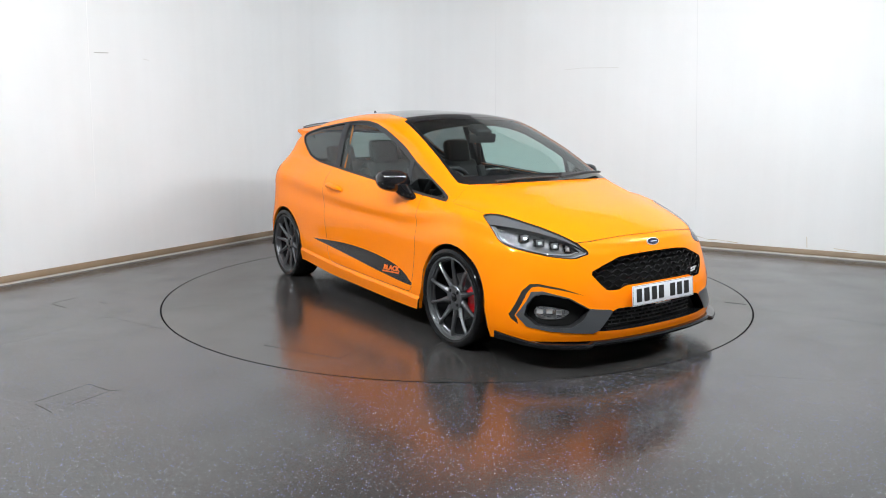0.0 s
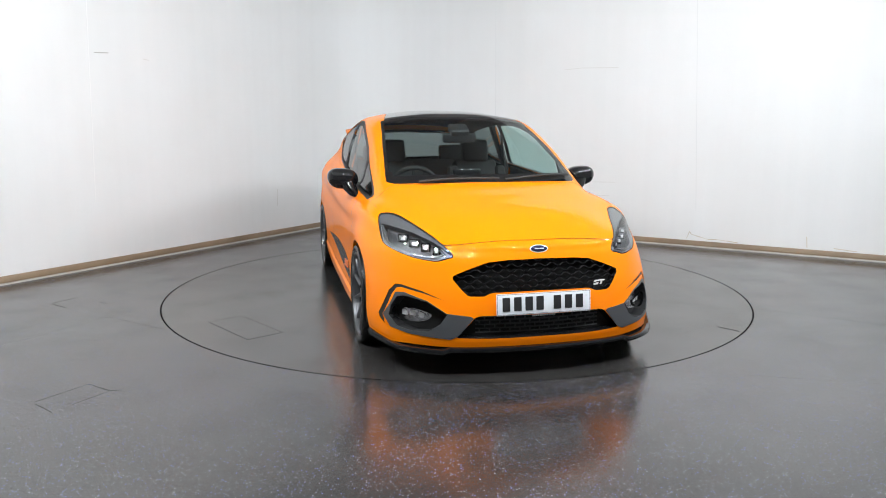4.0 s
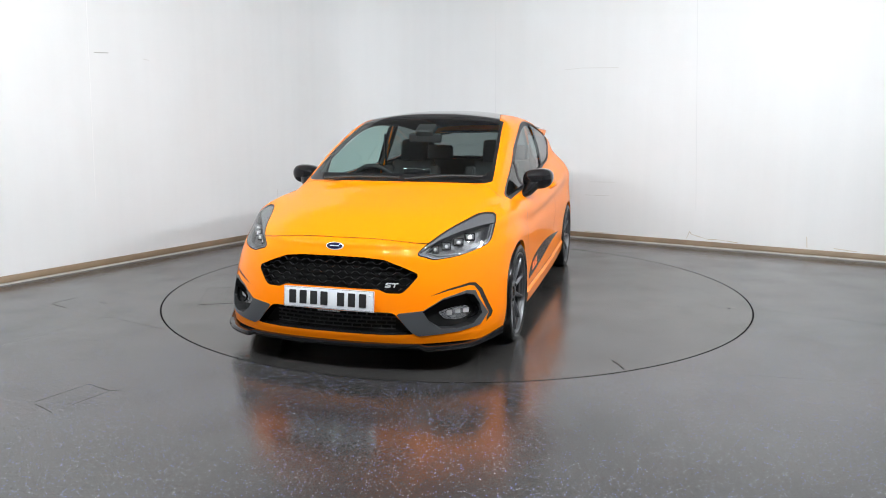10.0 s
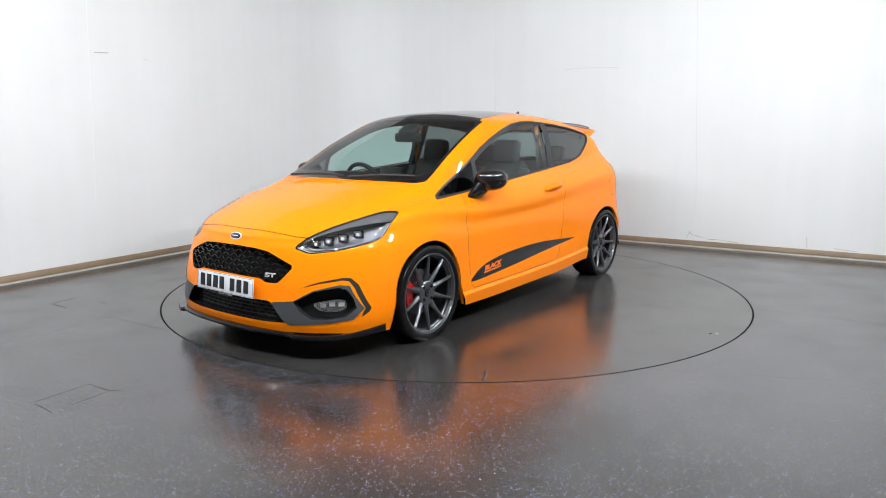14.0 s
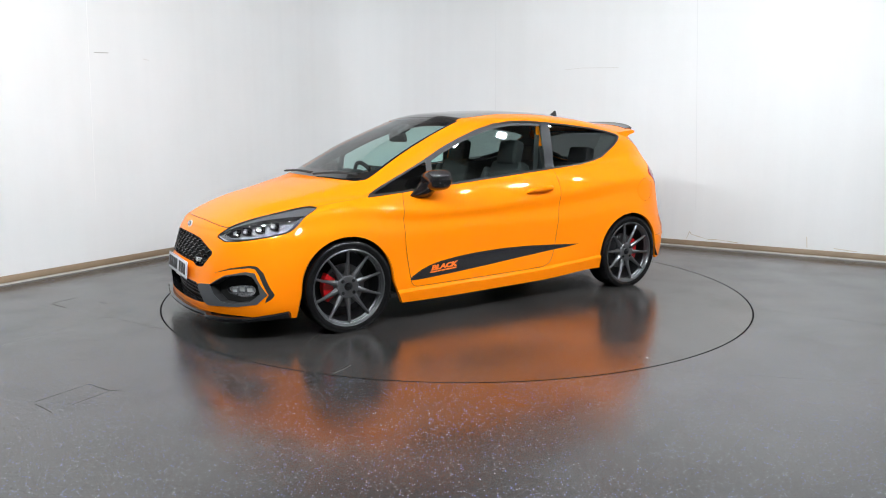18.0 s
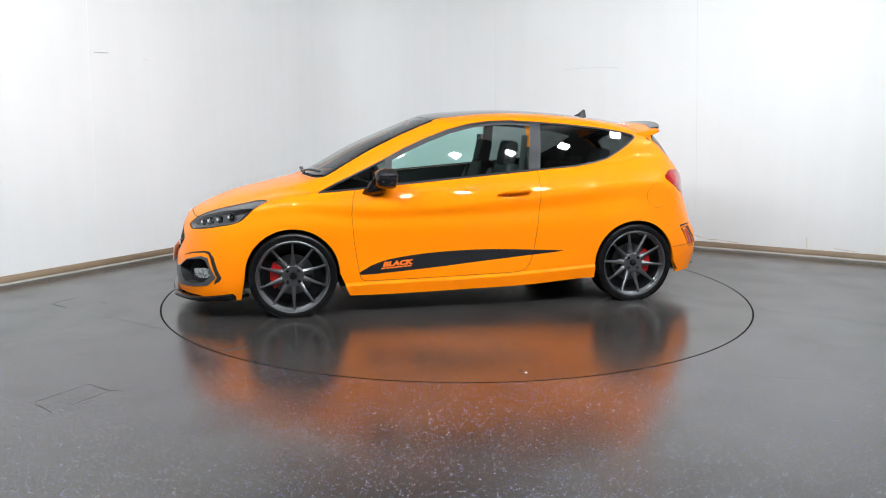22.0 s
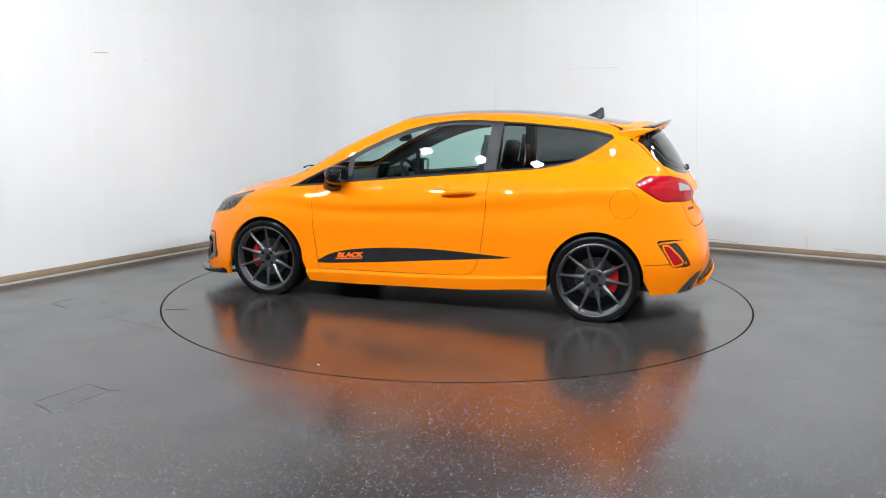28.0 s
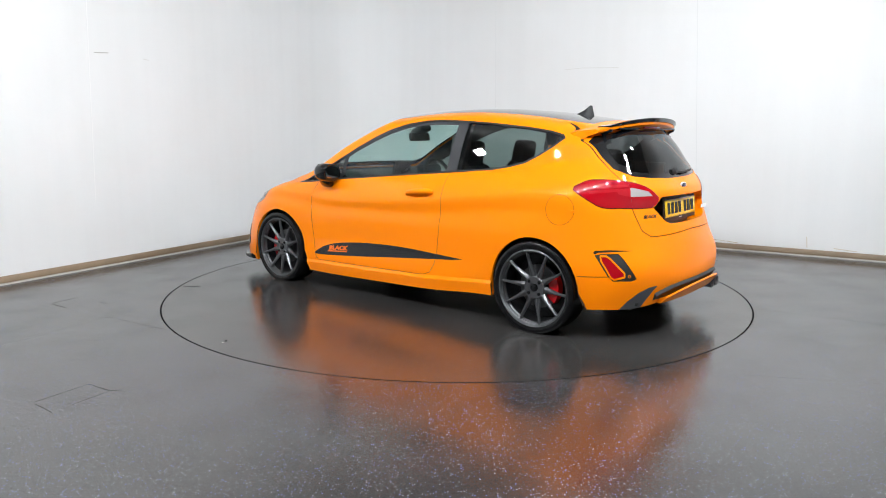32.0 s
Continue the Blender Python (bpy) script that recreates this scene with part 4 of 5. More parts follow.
    # windscreen with its black border, and the scuttle under it
    edge = outline("front", [(-.2, .938), (.25, .937), (.45, .934), (.60, .930), (.638, .938), (.632, .98), (.60, 1.14), (.545, 1.325), (.42, 1.347), (.25, 1.357), (-.2, 1.362)], lambda p: (p[:, 0] > 0.1) & (p[:, 2] > 0.9))
    screen, body = body.cut(edge)
    pane, border = screen.cut(lambda p: edge(p) + np.where(p[:, 2] < 1.0, 0.045, 0.018))
    pane.push(-0.002).both().make("windscreen", GLASS_SCREEN, car, "raked windscreen with a black border").visible_shadow = False
    border.push(-0.001).both().make("windscreen_border", BLACK_GLOSS, car)
    # tailgate glass
    edge_r = outline("front", REAR_GLASS, lambda p: (p[:, 0] < -1.3) & (p[:, 2] > 0.9))
    glass_r, body = body.cut(edge_r)
    pane, border = glass_r.cut(lambda p: edge_r(p) + np.where(p[:, 1] > 0.5, 0.05, 0.03))
    pane.push(-0.003).both().make("rear_window", GLASS_DARK, car, "dark tinted tailgate window").visible_shadow = False
    border.push(-0.002).both().make("rear_window_border", BLACK_GLOSS, car)
    # black roof skin between the orange rails
    def roof_edge(p):
        w = np.interp(-p[:, 0], [-.3, -.1, .2, .9, 1.4], [.53, .49, .43, .41, .40])
        return np.where((p[:, 2] > 1.26) & (p[:, 0] < 0.35), np.maximum(p[:, 1] - w, -1.40 - p[:, 0]), 1.0)
    roof, band, body = body.seam(roof_edge, 0.002)
    roof.both().make("roof", ROOF, car, "gloss black roof skin")
    roof.push(-0.016).both().make("headlining", LINING, car, "dark headlining")
    strip(band, car, "roof_ditch")
    # lamps at the front
    lamp_fn = outline("wing", HEADLIGHT, front, 3)
    lamp, band, body = body.seam(lamp_fn, 0.003)
    strip(band, car, "lamp_gap")
    build_headlights(car, lamp, lamp_fn, find)
    # bonnet
    bonnet, band, body = body.seam(outline("top", BONNET, lambda p: (p[:, 2] > 0.6) & (p[:, 0] > 1.0), 2), 0.0022)
    lid = bonnet.both().make("bonnet", PAINT, car)
    bonnet.push(-0.014).both().make("bonnet_lining", BLACK_MATT, lid)
    groove, band = band.cut(lambda p: p[:, 0] - 1.42)
    groove.push(-0.0015).both().make("bonnet_groove", PAINT, car)
    strip(band, car)
    # grille, lower grille, fog lamp corners
    body, hole, obs = recess(body, outline("front", GRILLE, front), 0.05, "grille", BLACK_GLOSS, GAP_BLACK, car, "gloss black honeycomb grille", both=True)
    part("honeycomb", honeycomb(bmesh.new(), hole, GRILLE, "front", 0.074, 0.0262, 0.010, 0.0042, 0.013), HONEY, obs[0])
    body, hole, obs2 = recess(body, outline("front", LOWER_GRILLE, front), 0.06, "lower_grille", BLACK_GLOSS, GAP_BLACK, car, "black lower air intake with slats", both=True)
    for k in range(5):
        zz = 0.222 + 0.021 * k
        lim = min(0.345, 0.43 - (zz - 0.21) * 0.9)
        pts = [(2.035 - 0.22 * (yy / 0.45) ** 2 * 0.25, yy, zz) for yy in np.linspace(-lim, lim, 13)]
        part("slat", tube(pts, 0.0042, 6), GREY_DARK, obs2[0])
    for row in range(4):                          # staggered uprights between the slats
        for k in range(-6, 7):
            yy = 0.054 * (k + 0.5 * (row % 2))
            if abs(yy) < 0.34:
                part("intake_fin", box((0.012, 0.005, 0.021), pose(2.034 - 0.055 * (yy / 0.45) ** 2, yy, 0.2325 + 0.021 * row)), GREY_DARK, obs2[0])
    sick, body = body.cut(outline("front", SICKLE, front))
    pair(sick.push(-0.004), "fog_crease", BLACK_MATT, car)
    wing, body = body.cut(outline("front", GREY_WING, front))
    fog_fn, wing_fn = outline("front", FOG, front), outline("front", GREY_WING, front)
    fog_hole, wing = wing.cut(fog_fn)
    fog_lens, _ = fog_hole.refined(outline("front", FOG_LENS, front), 0.02, 3).cut(outline("front", FOG_LENS, front, 2))
    pair(wing.push(0.004), "fog_surround", GREY_TRIM, car, "satin grey fog lamp surround")
    pair(wing.rim(0.004, on=lambda p: np.minimum(np.abs(fog_fn(p)), np.abs(wing_fn(p)))), "surround_edge", GREY_TRIM, car, keep_normals=False)
    for k, flip in enumerate((False, True)):
        hh = fog_hole.flipped() if flip else fog_hole
        back = hh.push(-0.062).make("fog_recess", GAP_BLACK, car)
        hh.rim(-0.064, on=lambda p: fog_fn(np.abs(p) * (1, 1, 1))).make("recess_wall", BLACK_MATT, back, keep_normals=False)
        ll = fog_lens.flipped() if flip else fog_lens
        lens = ll.push(-0.056).make("fog_lamp", LAMP_SILVER, car, "rectangular front fog lamp with faceted reflector")
        ll.rim(0.014, on=lambda p: outline("front", FOG_LENS, front, 2)(np.abs(p))).moved((-0.046, 0, 0)).make("lamp_rim", BLACK_GLOSS, lens, keep_normals=False)
        ll.push(-0.042).make("fog_lens", GLASS_CLEAR, lens).visible_shadow = False
        for yy, zz, w in ((0.622, 0.303, 0.030), (0.660, 0.307, 0.032), (0.700, 0.307, 0.034)):
            p, n = find.at("front", yy, zz, front)
            n = Vector((n.x, s_(flip) * n.y, 0.9)).normalized()
            q = Vector((p.x, s_(flip) * p.y, p.z)) - Vector((0.046, s_(flip) * 0.016, 0))
            part("reflector_facet", box((w, 0.026, 0.006), axes(q, Vector((0, 0, 1)).cross(n), (0, 0, 1)), 0.002), SILVER, lens, "bright tilted facet")
    # number plate and badges at the front
    p, n = find.at("front", 0.0, 0.382, front)
    build_plate(car, axes((p.x + 0.012, 0, 0.380), (0, 1, 0), (-0.10, 0, 1)), PLATE_WHITE, "white front number plate")
    bm = bmesh.new()
    for k in range(13):
        add_box(bm, (0.007, 0.007, 0.001), axes((p.x + 0.014, -0.06 + 0.010 * k, 0.316), (0, 1, 0), (0, 0, 1)))
    part("dealer_mark", bm, WHITE_BEAD, car, "small white marks under the plate")
    p, n = find.at("front", 0.0, 0.648, front)
    m = axes(p, (0, 1, 0), n.cross(Vector((0, 1, 0))))
    badge = part("badge", lathe([(0.0005, 0.006), (0.04, 0.006), (0.05, 0.004), (0.052, -0.006)], m @ Matrix.Diagonal((1, 0.42, 1, 1)), 40), SILVER, car, "oval badge with a chrome rim")
    part("badge_field", lathe([(0.0005, 0.0075), (0.04, 0.0075), (0.045, 0.0055)], m @ Matrix.Diagonal((1, 0.40, 1, 1)), 40), BADGE_BLUE, badge)
    part("badge_mark", box((0.052, 0.005, 0.001), m @ pose(0, 0, 0.0078), 0.0004), SILVER, badge)
    p, n = find.at("front", 0.335, 0.463, front)
    m = axes(p - n * 0.004, (-0.25, 1, 0), (0, 0, 1))
    bm = bmesh.new()
    add_prism(bm, [(-.034, -.012), (-.008, -.012), (-.003, -.003), (-.022, .003), (-.020, .006), (-.001, .006), (.001, .012), (-.028, .012), (-.033, .003), (-.013, -.003), (-.014, -.006), (-.035, -.006)], 0.006, m)
    add_prism(bm, [(.002, .006), (.004, .012), (.038, .012), (.036, .006), (.022, .006), (.016, -.012), (.009, -.012), (.014, .006)], 0.006, m)
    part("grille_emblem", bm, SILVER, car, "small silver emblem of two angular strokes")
    # tail lamps
    tl_fn = outline("corner", TAIL_LIGHT, rear, 2)
    lamp, band, body = body.seam(tl_fn, 0.0025)
    strip(band, car, "lamp_gap")
    build_tail_lights(car, lamp, tl_fn)
    # corner reflectors in the rear bumper
    hole, body = body.cut(outline("corner", REFLECTOR, rear))
    pair(hole.push(-0.006), "reflector_panel", BLACK_MATT, car, "black corner insert of the rear bumper")
    pair(hole.rim(-0.007, on=outline("corner", REFLECTOR, rear)), "insert_edge", PAINT, car, keep_normals=False)
    frame_fn = outline("corner", RED_STRIP, rear)
    lens, _ = hole.cut(frame_fn)
    around, _ = hole.cut(grown(frame_fn, 0.011))
    _, around = around.cut(frame_fn)
    def edge_fn(p):
        q = p * (1, 0, 1) + np.abs(p) * (0, 1, 0)
        return np.minimum(np.abs(frame_fn(q)), np.abs(frame_fn(q) - 0.011))
    for k, (a, b) in enumerate(((lens, around), (lens.flipped(), around.flipped()))):
        ob = a.push(-0.001).make("reflector", GLASS_RED, car, "red rear reflector in an orange frame")
        b.push(0.003).make("reflector_frame", PAINT, ob)
        b.rim(-0.008, on=edge_fn).make("frame_edge", PAINT, ob, keep_normals=False)
        p, n = find.at("corner", -1.118, 0.410, rear)
        p.y *= s_(k)
        n.y *= s_(k)
        part("parking_sensor", lathe([(0.006, -0.006), (0.0065, 0.0), (0.0095, 0.0), (0.010, -0.006)], axes(p - n * 0.002, Vector((0, 0, 1)).cross(n), (0, 0, 1)), 20), PAINT, car, "small round parking sensor")
    hole, body = body.refined(outline("corner", GREY_CORNER, rear), 0.02, 4).cut(outline("corner", GREY_CORNER, rear))
    pair(hole.push(0.002), "grey_corner", GREY_TRIM, car, "satin grey lower corner of the rear bumper")
    hole, body = body.cut(outline("corner", REAR_CREASE, rear))
    pair(hole.push(-0.004), "bumper_crease", GAP_BLACK, car)
    hole, body = body.cut(outline("corner", REAR_SEAM, rear))
    pair(hole.push(-0.003), "bumper_seam", GAP_DARK, car)
    # tailgate with the plate recess
    gate, band, body = body.seam(outline("front", TAILGATE, lambda p: (p[:, 0] < -1.25) & (p[:, 2] > 0.5)), 0.0022)
    strip(band, car)
    gate, hole, obs = recess(gate, outline("front", RECESS, rear), 0.105, "plate_recess", PAINT, GREY_DARK, car, "dark grey number plate recess", both=True)
    gate.both().make("tailgate", PAINT, car)
    inner, _ = gate.cut(lambda p: 0.93 - p[:, 2])
    inner.push(-0.016).both().make("tailgate_trim", DASH, car)
    build_plate(car, axes((-1.838, 0, 0.772), (0, -1, 0), (0.10, 0, 1)), PLATE_YELLOW, "yellow rear number plate")
    part("plate_holder", box((0.54, 0.15, 0.01), axes((-1.831, 0, 0.765), (0, -1, 0), (0.10, 0, 1)), 0.003), BLACK_MATT, car)
    part("plate_strip", box((0.05, 0.004, 0.001), axes((-1.845, 0, 0.706), (0, -1, 0), (0.10, 0, 1))), WHITE_BEAD, car)
    p, n = find.at("front", 0.0, 0.912, rear)
    m = axes(p, (0, -1, 0), (0, 0, 1))
    badge = part("badge", lathe([(0.0005, 0.006), (0.034, 0.006), (0.042, 0.004), (0.044, -0.006)], m @ Matrix.Diagonal((1, 0.45, 1, 1)), 40), SILVER, car, "oval badge with a chrome rim")
    part("badge_field", lathe([(0.0005, 0.0075), (0.034, 0.0075), (0.038, 0.0055)], m @ Matrix.Diagonal((1, 0.42, 1, 1)), 40), BADGE_BLUE, badge)
    p, n = find.at("front", 0.47, 0.745, rear)
    words("BLACK", 0.030, BLACK_MATT, car, axes(p + n * 0.002, Vector((0, 0, 1)).cross(n), (0, 0, 1)), "tailgate_lettering", "small black lettering", 0.0008, 0.3, 1.2)
    p, n = find.at("front", 0.40, 0.745, rear)
    bm = bmesh.new()
    for k in (0, 1):
        add_prism(bm, [(-.02, -.012), (.012, -.012), (.02, .012), (-.012, .012)], 0.004, axes((p.x - 0.004, -p.y - 0.045 * k + 0.02, p.z), (-0.15, -1, 0), (0, 0, 1)))
    part("tailgate_emblem", bm, SILVER, car, "chrome emblem strokes")
    # doors
    door, band, body = body.seam(outline("side", DOOR, side), 0.0017)
    strip(band, car)
    door = scooped(door)
    doors = pair(door, "door", PAINT, car, "orange front door")
    inner, _ = door.cut(lambda p: 0.70 - p[:, 2])
    for ob, sh in zip(doors, (inner, inner.flipped())):
        sh.push(-0.014).make("door_lining", DASH, ob)
    for s, ob in zip((1, -1), doors):
        build_handle(ob, find, s)
        build_mirror(ob, s)
    # side skirts
    def skirt(p):
        line = np.interp(-p[:, 0], [-.9, 0, .39, .67, .90], [.226, .244, .258, .276, .292])
        return np.where((p[:, 1] > 0.6) & (np.abs(p[:, 0]) < 0.98), p[:, 2] - line, 1.0)
    low, body = body.refined(skirt, 0.03, 5).cut(skirt)
    grow = low.push(0.0)
    lift = np.clip((np.interp(-low.v[:, 0], [-.9, 0, .39, .67, .90], [.226, .244, .258, .276, .292]) - low.v[:, 2]) / 0.02, 0, 1)
    grow = Sheet(low.v + low.n * (0.014 * lift)[:, None], low.n, low.f)
    grow.n = grow.n + np.array([0, 0, 0.9]) * ((lift > 0.01) & (lift < 0.99))[:, None]
    grow.n /= np.linalg.norm(grow.n, axis=1)[:, None]
    pair(grow, "side_skirt", PAINT, car)
    # bumpers and wings
    nose, body = body.cut(lambda p: np.where(p[:, 0] > 1.2, -(p[:, 0] - 1.52 - 0.62 * (p[:, 2] - 0.58)), 1.0))
    nose.both().make("front_bumper", PAINT, car)
    tail, body = body.cut(lambda p: np.where(p[:, 0] < -1.2, p[:, 0] + 1.50 + 0.35 * (0.80 - p[:, 2]) + np.clip(p[:, 2] - 0.79, 0, 1) * 30, 1.0))
    tail.both().make("rear_bumper", PAINT, car)
    wing, band, rest = body.seam(lambda p: 0.80 - p[:, 0] + np.clip(p[:, 2] - 0.86, 0, 1) * 30, 0.0004)
    pair(wing, "front_wing", PAINT, car)
    inner, _ = wing.cut(lambda p: np.maximum(0.80 - p[:, 2], p[:, 0] - 1.2))
    pair(inner.push(-0.014), "wing_lining", BLACK_MATT, car)
    flap, band, left = rest.seam(lambda p: np.where(p[:, 1] > 0.4, np.hypot(p[:, 0] + 1.418, p[:, 2] - 0.790) - 0.092, 1.0), 0.0010)
    flap.make("fuel_flap", PAINT, car, "round orange fuel filler flap")
    band.push(-0.005).make("shut_line", GAP_BLACK, car)
    p, n = find.at("side", -1.503, 0.786)
    part("flap_tab", box((0.026, 0.014, 0.006), axes(p + n * 0.001, Vector((0, 0, 1)).cross(n), (0, 0, 1)), 0.003), PAINT, bpy.data.objects["fuel_flap"])
    upper, _ = rest.cut(lambda p: 0.94 - p[:, 2])
    pair(upper.push(-0.015), "pillar_trim", DASH, car, "dark inner trim of the pillars")
    left.make("side_panel", PAINT, car, "orange rear side panel with roof rail")
    rest.flipped().make("side_panel", PAINT, car, "orange rear side panel with roof rail")


def build_headlights(car, lamp, fn, find):
    """Clear cover over a dark housing: grey shield above, four bright projector blocks in a row, pale lip below."""
    def shield_line(p):
        q = np.interp(p[:, 0], [1.40, 1.50, 1.60, 1.70, 1.80, 1.95], [-.10, .0, .055, .105, .14, .178])
        return q - (p[:, 2] - p[:, 1])
    lamp = lamp.refined(shield_line, 0.02, 3)
    shield, low = lamp.cut(shield_line)
    shield_edge = shield.rim(-0.03, on=shield_line)
    lip, _ = low.cut(lambda p: -(fn(p) + 0.030))
    lip_edge = lip.rim(-0.02, on=lambda p: fn(p) + 0.030)
    guide, _ = lip.cut(lambda p: -(fn(p) + 0.008))
    for flip in (False, True):
        s = -1 if flip else 1
        k = (lambda sh: sh.flipped()) if flip else (lambda sh: sh)
        top = k(lamp.push(-0.05)).make("headlight", LAMP_HOUSE, car, "large swept headlight with dark housing and clear cover")
        k(lamp.rim(-0.05, on=fn)).make("housing_wall", LAMP_HOUSE, top, keep_normals=False)
        k(lamp.push(-0.001)).make("cover", GLASS_CLEAR, top, "clear plastic cover").visible_shadow = False
        k(shield.push(-0.010)).make("shield", LAMP_SHIELD, top, "smooth grey upper shield")
        k(shield_edge.moved((0, 0, -0.008))).make("shield_edge", LAMP_HOUSE, top, keep_normals=False)
        k(lip.push(-0.016)).make("lip", LAMP_SHIELD, top)
        k(lip_edge.moved((0, 0, -0.014))).make("lip_edge", LAMP_HOUSE, top, keep_normals=False)
        k(guide.push(-0.012)).make("light_guide", LAMP_EDGE, top, "pale light guide along the lower edge")
        for x, q, w in ((1.868, .118, .030), (1.815, .078, .040), (1.748, .042, .046), (1.672, .012, .046)):
            p, n = find.at("wing", x, q, lambda v: v[:, 0] > 1.3)
            c = p - n * 0.034
            c.y *= s
            m = axes(c, (-0.35, s * 0.9, 0) if s > 0 else (0.35, 0.9, 0), (-0.1, 0, 1))
            blk = part("projector", box((w + 0.012, 0.046, 0.03), m @ pose(0, 0, -0.008), 0.006), BLACK_GLOSS, top)
            part("reflector_cup", box((w, 0.036, 0.008), m @ pose(0, 0, 0.006), 0.004), LAMP_SILVER, blk, "faceted silver reflector")
            part("projector_lens", box((w * 0.45, 0.017, 0.010), m @ pose(0, -0.002, 0.010), 0.004), SILVER, blk, "bright square lens")


def build_tail_lights(car, lamp, fn):
    """Red lens wrapped round the corner, split by the tailgate line, with a clear reversing lamp in it."""
    lamp = lamp.refined(fn, 0.5, 3)
    clear, rest = lamp.cut(outline("corner", CLEAR_LAMP, lambda p: p[:, 0] < -1.2))
    split = outline("corner", [(-1.130, 1.0), (-1.136, 1.0), (-1.192, .78), (-1.186, .78)], lambda p: p[:, 0] < -1.2)
    line, rest = rest.cut(split)
    for flip in (False, True):
        k = (lambda sh: sh.flipped()) if flip else (lambda sh: sh)
        top = k(rest.push(0.003)).make("tail_light", GLASS_RED, car, "red wraparound tail light with a clear lamp")
        k(rest.rim(-0.02)).make("lamp_edge", GLASS_RED, top, keep_normals=False)
        k(line.push(-0.003)).make("lamp_split", GAP_BLACK, top)
        bright, soft = clear.cut(lambda p: p[:, 0] + p[:, 1] + 1.165)
        k(bright.push(0.002)).make("reversing_lens", LENS_WHITE, top, "clear reversing lamp")
        k(soft.push(0.002)).make("indicator_lens", GLASS_RED_LIGHT, top, "bright red ribbed lens")
        for a, b in ((-.78, .905), (-.86, .930)):
            low = outline("corner", [(a, b), (a - .26, b + .012), (a - .30, b - .002), (a - .02, b - .016)], lambda p: p[:, 0] < -1.2)
            glint, _ = rest.cut(low)
            k(glint.push(0.0042)).make("lens_ridge", GLASS_RED_LIGHT, top)
        k(rest.push(-0.03)).make("lamp_back", LAMP_RED_BACK, top)


def evened(pane):
    """Gives a side pane the clean curve of bent glass: one quadratic over its length and height."""
    x, y, z = pane.v.T
    cols = lambda x, z: np.stack([np.ones_like(x), x, z, x * x, x * z, z * z], 1)
    c = np.linalg.lstsq(cols(x, z), y, rcond=None)[0]
    bow, mid = 0.19, 1.10                         # the pane bulges outwards over its height
    c[5] -= bow
    c[2] += 2 * bow * mid
    v = pane.v - np.array([0, 1, 0]) * (bow * (z - mid) ** 2)[:, None]
    n = np.stack([-(c[1] + 2 * c[3] * x + c[4] * z), np.ones_like(x), -(c[2] + c[4] * x + 2 * c[5] * z)], 1)
    return Sheet(v, n / np.linalg.norm(n, axis=1)[:, None], pane.f)


def scooped(door):
    """Presses a shallow oval scoop for the fingers into the door skin."""
    spot = lambda p: np.sqrt(((p[:, 0] + 0.30) / 0.112) ** 2 + ((p[:, 2] - 0.822) / 0.040) ** 2)
    door = door.refined(lambda p: np.where(spot(p) < 1.3, 0.0, 1.0), 0.5, 5)
    k = spot(door.v) ** 2
    deep = np.where(k < 1, 0.006, 0.0)
    dx, dz = (door.v[:, 0] + 0.30) / 0.112 ** 2, (door.v[:, 2] - 0.822) / 0.040 ** 2
    slope = deep * 4 * np.clip(1 - k, 0, 1)
    v = door.v - np.array([0, 1, 0]) * (deep * np.clip(1 - k, 0, 1) ** 2)[:, None]
    n = door.n - np.stack([slope * dx, 0 * k, slope * dz], 1)
    return Sheet(v, n / np.linalg.norm(n, axis=1)[:, None], door.f)


def build_handle(door, find, s):
    """Painted strap handle over a shallow scoop."""
    p0, n = find.at("side", -0.30, 0.826)
    pts, rad = [], []
    for x, z, o, r in ((-0.18, 0.812, 0.0, 0.008), (-0.21, 0.820, 0.018, 0.016), (-0.27, 0.828, 0.026, 0.021), (-0.34, 0.834, 0.027, 0.022), (-0.395, 0.837, 0.020, 0.020), (-0.422, 0.838, 0.002, 0.012)):
        p, n = find.at("side", x, z)
        q = p + n * o
        pts.append((q.x, s * q.y, q.z))
        rad.append(r)
    bm = tube([tuple(v) for v in curve_through(pts, 4)], [float(v) for v in np.interp(np.linspace(0, 5, 21), range(6), rad)], 12)
    part("door_handle", bm, PAINT, door)


